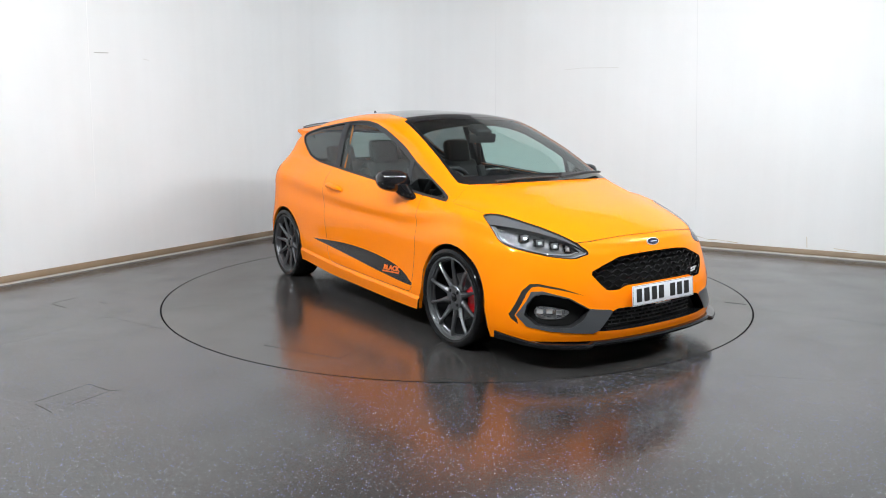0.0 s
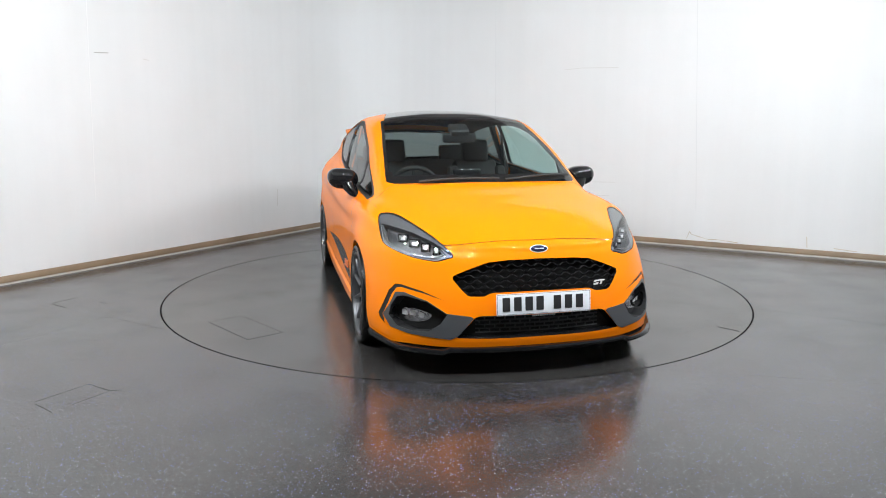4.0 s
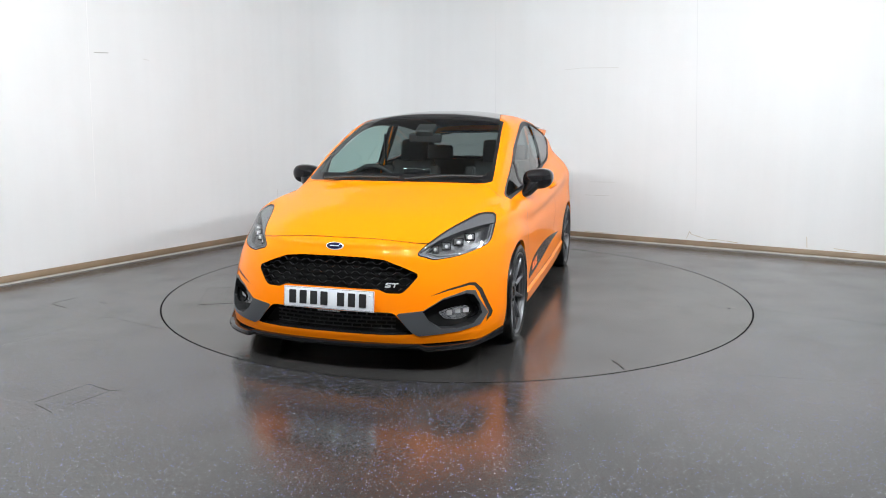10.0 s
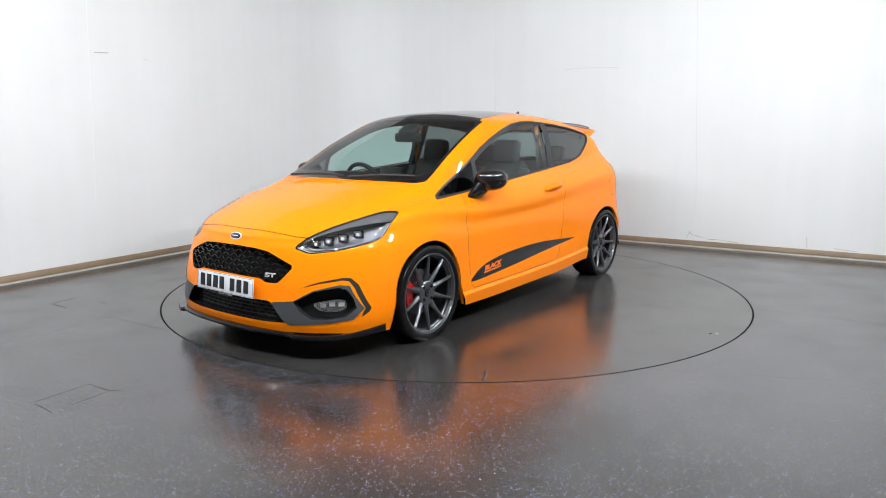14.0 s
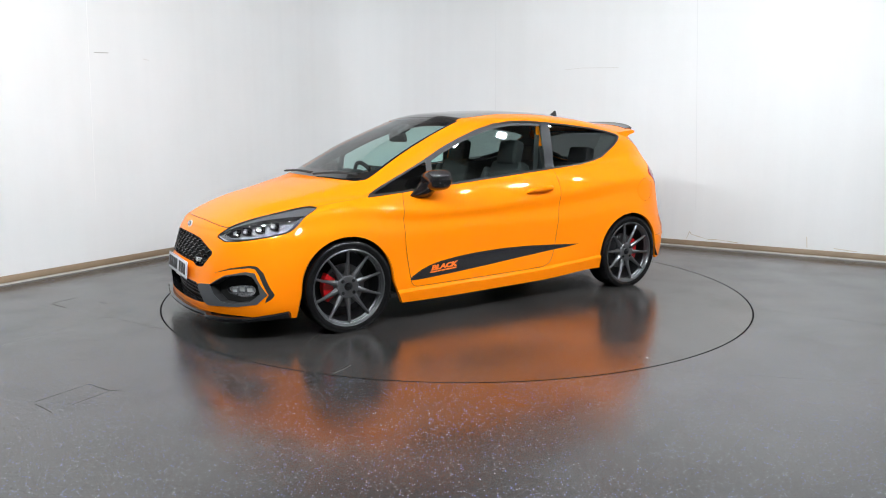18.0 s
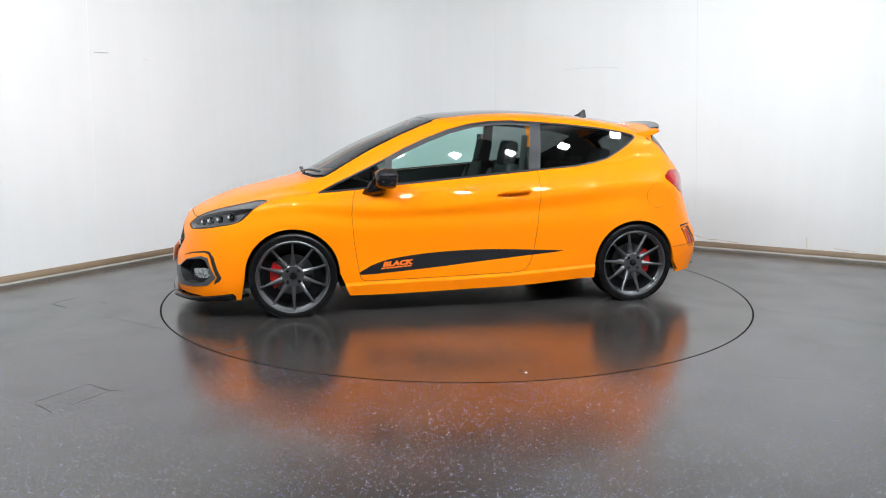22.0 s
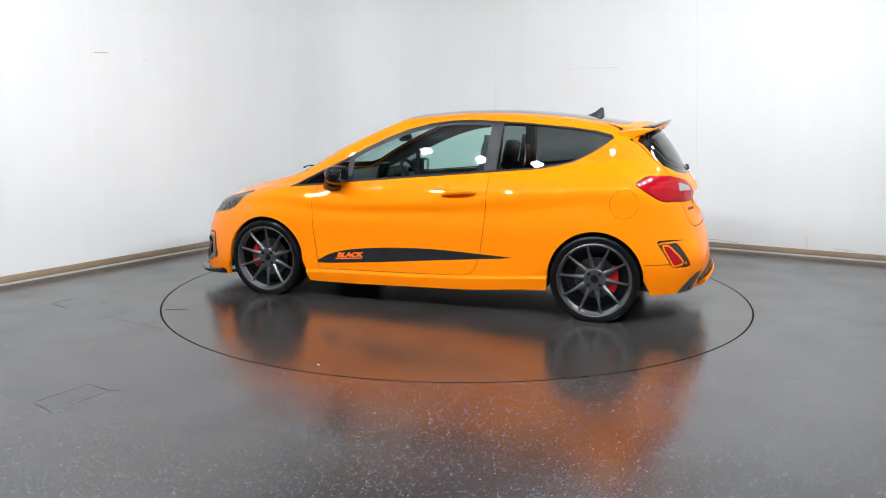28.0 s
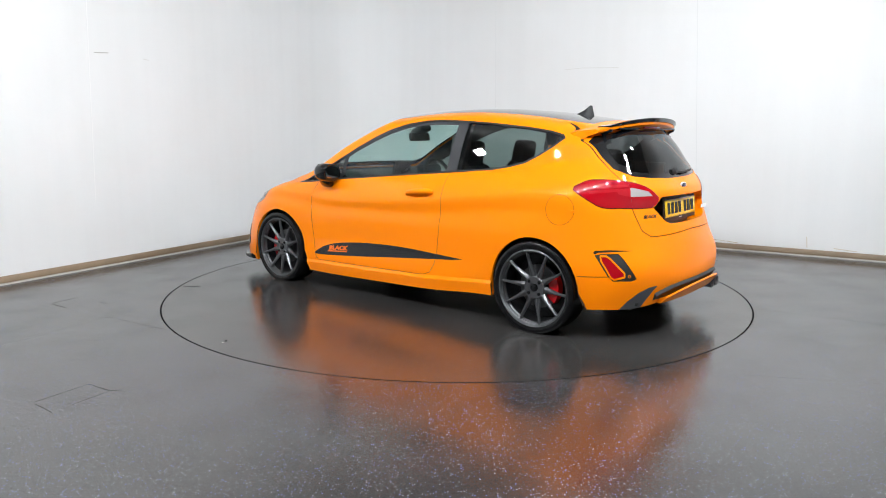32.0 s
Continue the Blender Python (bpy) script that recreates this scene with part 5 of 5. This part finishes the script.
def build_mirror(door, s):
    """Gloss black mirror: rounded cap, glass, indicator slot and a raked foot on the door."""
    bm = bmesh.new()
    rings = []
    prof = [(0.735, 0.30, 0.35), (0.728, 0.62, 0.62), (0.705, 0.86, 0.85), (0.665, 0.98, 0.97), (0.61, 1.0, 1.0), (0.565, 0.97, 0.96), (0.555, 0.90, 0.90)]
    for x, ky, kz in prof:
        ring = []
        for k in range(28):
            a = 2 * math.pi * k / 28
            cx, cz = math.cos(a), math.sin(a)
            e = 0.74
            yy = math.copysign(abs(cx) ** e, cx) * 0.102 * ky
            zz = math.copysign(abs(cz) ** e, cz) * (0.075 if cz > 0 else 0.066) * kz
            yy *= 1.0 - 0.12 * (zz < 0) * abs(zz) / 0.05
            ring.append(bm.verts.new((0.655 + (x - 0.655) * 0.76 - 0.09 * yy - 0.02, s * (0.868 + yy), 0.932 + zz + 0.06 * yy)))
        rings.append(ring)
    for a, b in zip(rings, rings[1:]):
        for k in range(28):
            bm.faces.new((a[k], a[(k + 1) % 28], b[(k + 1) % 28], b[k]))
    bm.faces.new(rings[0][::-1])
    bm.faces.new(rings[-1])
    cap = part("mirror", bm, BLACK_GLOSS, door, "gloss black door mirror", sharp=1.0)
    out = [(math.copysign(abs(math.cos(a)) ** .6, math.cos(a)) * 0.074, math.copysign(abs(math.sin(a)) ** .6, math.sin(a)) * 0.044) for a in np.linspace(0, 2 * math.pi, 28, endpoint=False)]
    part("mirror_glass", prism(out, 0.003, axes((0.555, s * 0.872, 0.94), (0.09, -s, -0.10 * s * 0 + 0.0), (0, 0, 1)) if s > 0 else axes((0.555, s * 0.872, 0.94), (-0.09, -s * -1 * -1, 0.0), (0, 0, 1))), CHROME, cap)
    part("indicator", box((0.05, 0.012, 0.012), pose(0.655, s * 0.943, 0.925, 0, 0, s * -40), 0.004), GREY_TRIM, cap)
    bm = bmesh.new()
    rows = []
    for x, y, z, l, w in ((0.705, 0.765, 0.812, 0.074, 0.034), (0.694, 0.795, 0.832, 0.072, 0.040), (0.676, 0.822, 0.866, 0.068, 0.046), (0.658, 0.842, 0.91, 0.062, 0.052)):
        rows.append([bm.verts.new((x + l * math.cos(a), s * (y + w * math.sin(a)), z + 0.25 * w * math.cos(a))) for a in np.linspace(0, 2 * math.pi, 16, endpoint=False)])
    for a, b in zip(rows, rows[1:]):
        for k in range(16):
            bm.faces.new((a[k], a[(k + 1) % 16], b[(k + 1) % 16], b[k]))
    bm.faces.new(rows[0][::-1])
    bm.faces.new(rows[-1])
    part("mirror_foot", bm, BLACK_GLOSS, cap)


def build_aero(car):
    """Front splitter, rear spoiler, diffuser, tail pipes, aerial, wipers and the dark underside."""
    sm = curve_through(np.array(LINE_LIP, float)[:5], 14)
    half = []
    for p in sm:
        t = min(p[1] / 0.825, 1)
        out = Vector((1, 0.9 * t ** 3, 0)).normalized()
        outer = min(max((p[1] - 0.485) / 0.025, 0.0), 1.0)          # the outer sections stand proud of the middle one
        flick = max(0.0, (t - 0.86) / 0.14) ** 1.5
        reach = 0.028 + 0.022 * outer * (1 - 0.55 * max(0.0, (p[1] - 0.55) / 0.28))
        low = 0.009 * outer - 0.020 * flick
        q = Vector((p[0], p[1], 0.153 - low))
        half.append([q + out * a + Vector((0, 0, b)) for a, b in ((-0.10, -0.022), (-0.10, -0.002), (reach - 0.03, 0.002), (reach - 0.006, 0.007 + 0.014 * flick), (reach + 0.001, 0.004 + 0.016 * flick), (reach + 0.006, -0.006), (reach + 0.002, -0.018), (reach - 0.012, -0.025))])
    bm = bmesh.new()
    rows = [[bm.verts.new((v.x, -v.y, v.z)) for v in row] for row in half[:0:-1]] + [[bm.verts.new(v) for v in row] for row in half]
    for a, b in zip(rows, rows[1:]):
        for i in range(8):
            bm.faces.new((a[i], a[(i + 1) % 8], b[(i + 1) % 8], b[i]))
    bm.faces.new(rows[0])
    bm.faces.new(rows[-1][::-1])
    part("front_splitter", bm, BLACK_GLOSS, car, "gloss black front splitter under the bumper", sharp=0.7)
    # spoiler: orange body with a black blade on top
    def wing_sheet(rows_):
        b = bmesh.new()
        rr = [[b.verts.new(p) for p in row] for row in rows_]
        n = len(rr[0])
        for a, c in zip(rr, rr[1:]):
            for i in range(n):
                b.faces.new((a[i], a[(i + 1) % n], c[(i + 1) % n], c[i]))
        b.faces.new(rr[0])
        b.faces.new(rr[-1][::-1])
        return b
    rows_, blade = [], []
    for y in np.linspace(-0.60, 0.60, 33):
        t = abs(y) / 0.60
        zt = 1.322 - 0.055 * t ** 2.2
        xt = -1.655 + 0.125 * t ** 2.5
        xr = -1.388 + 0.05 * t ** 2
        zr = 1.326 - 0.080 * t ** 2.0
        rows_.append([(xr, y, zr), ((xr + xt) / 2, y, (zr + zt) / 2 + 0.006), (xt + 0.02, y, zt), (xt, y, zt - 0.006), (xt + 0.004, y, zt - 0.020), (xt + 0.05, y, zt - 0.045 + 0.01 * t), (xr - 0.06, y, zr - 0.052)])
        if t < 0.93:
            u = t / 0.93
            up = 0.014 * (1 - u ** 6)
            blade.append([(xt + 0.075, y, zt + 0.004), (xt - 0.004, y, zt + 0.007 + up * 0.6), (xt - 0.016 * (1 - u ** 8), y, zt + 0.007 + up), (xt - 0.016 * (1 - u ** 8), y, zt + 0.003 + up), (xt - 0.002, y, zt - 0.002), (xt + 0.075, y, zt - 0.004)])
    sp = part("spoiler", wing_sheet(rows_), PAINT, car, "orange roof spoiler with a black blade", sharp=0.8)
    part("blade", wing_sheet(blade), BLACK_GLOSS, sp, "gloss black blade on the spoiler")
    part("underside", box((0.20, 0.90, 0.012), pose(-1.50, 0, 1.263, 0, 6, 0), 0.004), BLACK_GLOSS, sp, "gloss black underside of the spoiler")
    part("brake_light", box((0.01, 0.26, 0.014), pose(-1.618, 0, 1.282), 0.003), GLASS_RED, sp, "high red brake light")
    for s in (1, -1):
        m = axes((-1.52, s * 0.50, 1.235), (-1, 0, 0), (0, s * 0.15, 1))
        part("spoiler_fin", prism([(-.10, -.05), (.055, .018), (.06, .035), (-.05, .035)], 0.02, m, 0.003), BLACK_GLOSS, sp)
    # diffuser
    rows_ = []
    for y in np.linspace(-0.53, 0.53, 25):
        t = abs(y) / 0.60
        x = -2.002 + 0.115 * t ** 2.6
        lo = 0.205 + 0.03 * (1 - t ** 4)
        rows_.append([(x + 0.008, y, 0.340 - 0.075 * t ** 4), (x - 0.004, y, 0.325 - 0.08 * t ** 4), (x + 0.03, y, 0.262 - 0.045 * t ** 4), (x + 0.07, y, lo), (x + 0.30, y, 0.17), (x + 0.30, y, 0.20)])
    part("diffuser", wing_sheet(rows_), BLACK_MATT, car, "black rear diffuser", sharp=0.6)
    rows_ = []
    for y in np.linspace(-0.47, 0.47, 21):
        t = abs(y) / 0.47
        x = -2.012 + 0.06 * t ** 3
        rows_.append([(x, y, 0.310 - 0.045 * t ** 3), (x - 0.008, y, 0.302 - 0.045 * t ** 3), (x + 0.03, y, 0.232 - 0.012 * t ** 3), (x + 0.05, y, 0.222), (x + 0.05, y, 0.25)])
    part("valance", wing_sheet(rows_), PAINT, car, "orange lower valance of the rear bumper", sharp=0.6)
    for y in (-0.42, -0.33):
        part("tail_pipe", lathe([(0.032, 0.16), (0.032, 0.006), (0.034, 0.0), (0.037, 0.003), (0.038, 0.02), (0.038, 0.16)], axes((-1.975, y, 0.225), (0, 1, 0), (0, 0, 1)), 32), GUNMETAL, car, "dark metal tail pipe")
    # shark fin aerial
    bm = bmesh.new()
    rows = []
    for x, w, z in ((-1.055, 0.004, 1.377), (-1.09, 0.022, 1.387), (-1.12, 0.024, 1.402), (-1.15, 0.016, 1.425), (-1.165, 0.008, 1.436), (-1.178, 0.008, 1.428), (-1.185, 0.016, 1.39)):
        base = float(roof_height(x)[0]) - 0.004
        rows.append([bm.verts.new(v) for v in ((x, -w * 1.4, base), (x, -w, (base + z) / 2), (x, -w * 0.35, z), (x, w * 0.35, z), (x, w, (base + z) / 2), (x, w * 1.4, base))])
    for a, b in zip(rows, rows[1:]):
        for i in range(6):
            bm.faces.new((a[i], a[(i + 1) % 6], b[(i + 1) % 6], b[i]))
    bm.faces.new(rows[0])
    bm.faces.new(rows[-1][::-1])
    part("aerial", bm, BLACK_MATT, car, "black shark fin aerial on the roof", sharp=0.9)
    # wipers
    for pts in (((1.165, -.46, .950), (1.158, -.20, .964), (1.163, .06, .962)), ((1.160, .10, .954), (1.112, .38, .976), (1.045, .58, .972))):
        w = part("wiper", tube([tuple(v) for v in curve_through(pts, 5)], 0.007, 6), BLACK_MATT, car, "black windscreen wiper")
        part("wiper_blade", tube([(x - 0.012, y, z + 0.004) for x, y, z in curve_through(pts, 5)], 0.005, 5), RUBBER, w)
    w = part("rear_wiper", tube([(-1.80, .03, 1.0), (-1.806, -.10, .992), (-1.79, -.28, 1.0)], 0.008, 6), BLACK_MATT, car, "black rear window wiper")
    part("wiper_cap", lathe([(0.0005, 0.02), (0.018, 0.018), (0.026, 0.0)], axes((-1.79, .02, 1.0), (0, -1, 0), (0.3, 0, 1)), 24), BLACK_MATT, w)
    # underside
    part("floor_pan", box((3.55, 1.16, 0.04), pose(0.0, 0, 0.19), 0.01), BLACK_MATT, car, "dark underside")
    for s in (1, -1):
        part("sill_underside", box((1.86, 0.26, 0.03), pose(0, s * 0.68, 0.200, 0, 1.2, 0), 0.006), BLACK_MATT, car)
    part("bumper_underside", box((0.40, 1.10, 0.02), pose(1.68, 0, 0.160), 0.004), BLACK_MATT, car)
    part("rear_underside", box((0.30, 1.30, 0.02), pose(-1.70, 0, 0.235), 0.004), BLACK_MATT, car)


def seat(parent, y, x=0.02):
    """A bolstered front seat with headrest."""
    bm = bmesh.new()
    add_box(bm, (0.50, 0.36, 0.12), pose(x + 0.02, y, 0.44, 0, -8, 0), 0.04, 3)
    top = part("seat", bm, FABRIC, parent, "dark cloth sports seat")
    for s in (1, -1):
        part("bolster", box((0.46, 0.09, 0.16), pose(x, y + s * 0.215, 0.46, 0, -8, 0), 0.035, 3), FABRIC, top)
        part("back_bolster", box((0.13, 0.09, 0.46), pose(x - 0.27, y + s * 0.21, 0.74, 0, -20, s * 8), 0.035, 3), FABRIC, top)
        part("headrest_post", tube([(x - 0.345, y + s * 0.06, 0.93), (x - 0.365, y + s * 0.06, 1.04)], 0.006, 8), CHROME, top)
    part("seat_back", box((0.12, 0.38, 0.58), pose(x - 0.29, y, 0.74, 0, -20, 0), 0.05, 3), FABRIC, top)
    part("headrest", box((0.10, 0.23, 0.20), pose(x - 0.375, y, 1.085, 0, -12, 0), 0.045, 3), FABRIC, top)


def build_cabin(car):
    seat(car, 0.36, -0.02)
    seat(car, -0.36, -0.02)
    part("rear_seat", box((0.44, 1.16, 0.16), pose(-0.78, 0, 0.50, 0, -8, 0), 0.05, 3), FABRIC, car, "dark rear bench")
    part("rear_seat_back", box((0.14, 1.16, 0.52), pose(-1.04, 0, 0.74, 0, -18, 0), 0.05, 3), FABRIC, car)
    for y in (-0.36, 0.36):
        part("rear_headrest", box((0.08, 0.25, 0.15), pose(-1.15, y, 1.05, 0, -15, 0), 0.035, 3), FABRIC, car)
    part("parcel_shelf", box((0.42, 1.12, 0.02), pose(-1.38, 0, 0.93), 0.005), DASH, car)
    bm = bmesh.new()
    prof = [(1.06, 0.50), (1.06, 0.885), (1.00, 0.918), (0.86, 0.930), (0.72, 0.90), (0.64, 0.85), (0.62, 0.78), (0.66, 0.60), (0.72, 0.48)]
    add_prism(bm, prof, 1.16, Matrix(((1, 0, 0, 0), (0, 0, 1, -0.58), (0, 1, 0, 0), (0, 0, 0, 1))), 0.0)
    dash = part("dashboard", bm, DASH, car, "dark plastic dashboard")
    part("binnacle", box((0.16, 0.34, 0.09), pose(0.68, -0.36, 0.90, 0, 10, 0), 0.035, 3), DASH, dash)
    part("screen", box((0.02, 0.21, 0.13), pose(0.625, 0, 0.93, 0, -12, 0), 0.008), BLACK_GLOSS, dash, "upright black touch screen")
    part("trim_strip", box((0.012, 0.9, 0.02), pose(0.618, 0.05, 0.83), 0.003), GREY_TRIM, dash)
    for y in (-0.53, 0.53):
        part("air_vent", lathe([(0.0005, 0.0), (0.028, 0.0), (0.038, 0.008), (0.042, 0.0)], axes((0.615, y, 0.82), (0, 1, 0), (0, 0, 1)) @ pose(0, 0, 0, 180, 0, 0), 24), GREY_TRIM, dash)
    # steering wheel on the right
    m = pose(0.50, -0.36, 0.84, 0, -66, 0)
    ring = []
    for k in range(41):
        a = 2 * math.pi * k / 40
        ring.append(m @ Vector((0.178 * math.cos(a) * (0.96 if math.cos(a) < -0.7 else 1), 0.178 * math.sin(a), 0)))
    wheel = part("steering_wheel", add_tube(bmesh.new(), ring, 0.0165, 12, cap=False), FABRIC, car, "black leather steering wheel")
    part("wheel_boss", box((0.13, 0.17, 0.05), m @ pose(0, 0, -0.01), 0.03, 3), DASH, wheel)
    for a in (90, -90, 180):
        part("wheel_spoke", box((0.10, 0.035, 0.018), m @ pose(0.115 * math.cos(radians(a)), 0.115 * math.sin(radians(a)), 0, 0, 0, a), 0.005), GREY_TRIM, wheel)
    part("interior_mirror", box((0.03, 0.25, 0.068), pose(0.42, 0, 1.205, 0, 12, 0), 0.02, 3), BLACK_MATT, car, "interior mirror behind the windscreen")
    part("camera_housing", box((0.12, 0.14, 0.05), pose(0.40, 0, 1.262, 0, 27, 0), 0.02, 3), BLACK_MATT, car)
    for s in (1, -1):
        up = Matrix(((1, 0, 0, 0), (0, 0, -1, s * 0.735 + 0.02), (0, 1, 0, 0), (0, 0, 0, 1)))
        part("door_card", prism([(.80, .42), (.80, .835), (.50, .872), (0, .915), (-.48, .955), (-.48, .42)], 0.04, up @ pose(0, 0, 0), 0.008), DASH, car)
        up = Matrix(((1, 0, 0, 0), (0, 0, -1, s * 0.685 + 0.02), (0, 1, 0, 0), (0, 0, 0, 1)))
        part("rear_trim", prism([(-.50, .45), (-.50, .96), (-.90, .985), (-1.10, 1.03), (-1.45, 1.02), (-1.45, .45)], 0.04, up, 0.008), DASH, car)
        part("inner_pillar", prism([(-.045, .0), (.045, .0), (.03, .36), (-.05, .36)], 0.03, axes((-0.50, s * 0.685, 0.96), (1, 0, 0), (-0.05, -s * 0.36, 1)), 0.006), DASH, car)
        part("pillar_return", prism([(-.018, .0), (.018, .0), (.016, .35), (-.016, .35)], 0.012, axes((-0.480, s * 0.668, 0.955), (1, 0, 0), (-0.14, -s * 0.26, 1)), 0.003), PAINT, car, "orange painted pillar behind the door glass")
        part("belt", box((0.045, 0.004, 0.50), pose(-0.42, s * 0.635, 0.98, 4, -6, 0)), BLACK_MATT, car, "dark seat belt")
    part("centre_console", box((0.80, 0.20, 0.26), pose(0.22, 0, 0.46), 0.03), DASH, car)
    part("bulkhead", box((0.02, 1.12, 0.56), pose(1.12, 0, 0.52), 0.004), BLACK_MATT, car)
    part("boot_wall", box((0.02, 1.10, 0.68), pose(-1.60, 0, 0.58), 0.004), BLACK_MATT, car)


ARCH_Z = 0.295
ARCH_SLOPE = {True: (0.42, 0.20), False: (0.52, 0.04)}      # how far the opening flares below the hub: behind, ahead


def arch(x):
    """Wheel opening: round above the hub, flaring below it."""
    behind, ahead = ARCH_SLOPE[x > 0]

    def fn(p):
        dx, dz = p[:, 0] - x, p[:, 2] - ARCH_Z
        flare = np.abs(dx) - 0.3135 - np.where(dx > 0, ahead, behind) * np.maximum(-dz, 0)
        return np.where(dz >= 0, np.hypot(dx, dz) - 0.3135, flare)
    return fn



PAINT_FLAT = plain("orange_film", (0.90, 0.17, 0.01), rough=0.4)
PILLAR = plain("satin_pillar", (0.020, 0.021, 0.025), rough=0.48, grain=0.05, spec=0.35)
ROOF = plain("gloss_black_roof", (0.010, 0.010, 0.011), rough=0.10, coat=0.6)
GLASS_SCREEN = glass("windscreen_glass", (0.74, 0.86, 0.84))
LAMP_HOUSE = plain("lamp_housing", (0.075, 0.077, 0.083), rough=0.28, metal=0.3)
LAMP_RED_BACK = plain("lamp_back", (0.12, 0.004, 0.006), rough=0.4)
LENS_WHITE = plain("clear_reversing_lens", (0.36, 0.34, 0.34), rough=0.14, coat=0.8, bump=0.8, scale=110, vary=0.3)
GREY_DARK = plain("dark_grey_plastic", (0.045, 0.046, 0.05), rough=0.42, grain=0.06, bump=0.1, scale=300)
PLATE_WHITE = plain("white_plate_face", (0.78, 0.80, 0.84), rough=0.25, coat=0.5)
PLATE_YELLOW = plain("yellow_plate_face", (0.80, 0.50, 0.02), rough=0.25, coat=0.5)
BADGE_BLUE = plain("badge_blue", (0.005, 0.008, 0.040), rough=0.15, coat=0.8)
GLASS_RED_LIGHT = plain("red_lens_ridge", (0.42, 0.010, 0.018), rough=0.15, coat=0.6)
HONEY = plain("gloss_black_mesh", (0.008, 0.008, 0.009), rough=0.14, coat=0.6)
SILVER = plain("silver_badge", (0.80, 0.80, 0.81), rough=0.3, metal=0.2)
LAMP_SHIELD = plain("lamp_shield", (0.105, 0.108, 0.114), rough=0.35, coat=0.3)
LAMP_SILVER = plain("lamp_reflector", (0.58, 0.58, 0.60), rough=0.16, metal=0.9, bump=1.0, scale=70)
LAMP_EDGE = plain("lamp_light_guide", (0.42, 0.43, 0.45), rough=0.25, coat=0.4)
LINING = plain("headlining_cloth", (0.018, 0.018, 0.019), rough=0.9)


def build_car():
    car = new("car")
    tagged(car, "bright orange three-door hatchback with black roof and gunmetal wheels", "car")
    build_body(car)
    build_aero(car)
    build_cabin(car)
    for x, c in ((AXLE, 0), (-AXLE, 180)):
        for s in (1, -1):
            build_wheel(car, x, s, c, 18 if x > 0 else 31)
    return car


car = build_car()


# ---------------------------------------------------------------- what moves
START_ANGLE, SPEED = -64.623, -5.11084       # the turntable, in degrees and degrees a second
CAR_TURN, CAR_AT = 10.273, (0.0651, -0.0918, 0.0)   # how the car stands on it


def motions():
    steps = [k * 0.5 for k in range(65)]
    turn = [(t, pose(0, 0, 0, 0, 0, START_ANGLE + SPEED * t)) for t in steps]
    walk(turntable, turn)
    walk(car, [(t, m @ pose(*CAR_AT, 0, 0, CAR_TURN)) for t, m in turn])


motions()
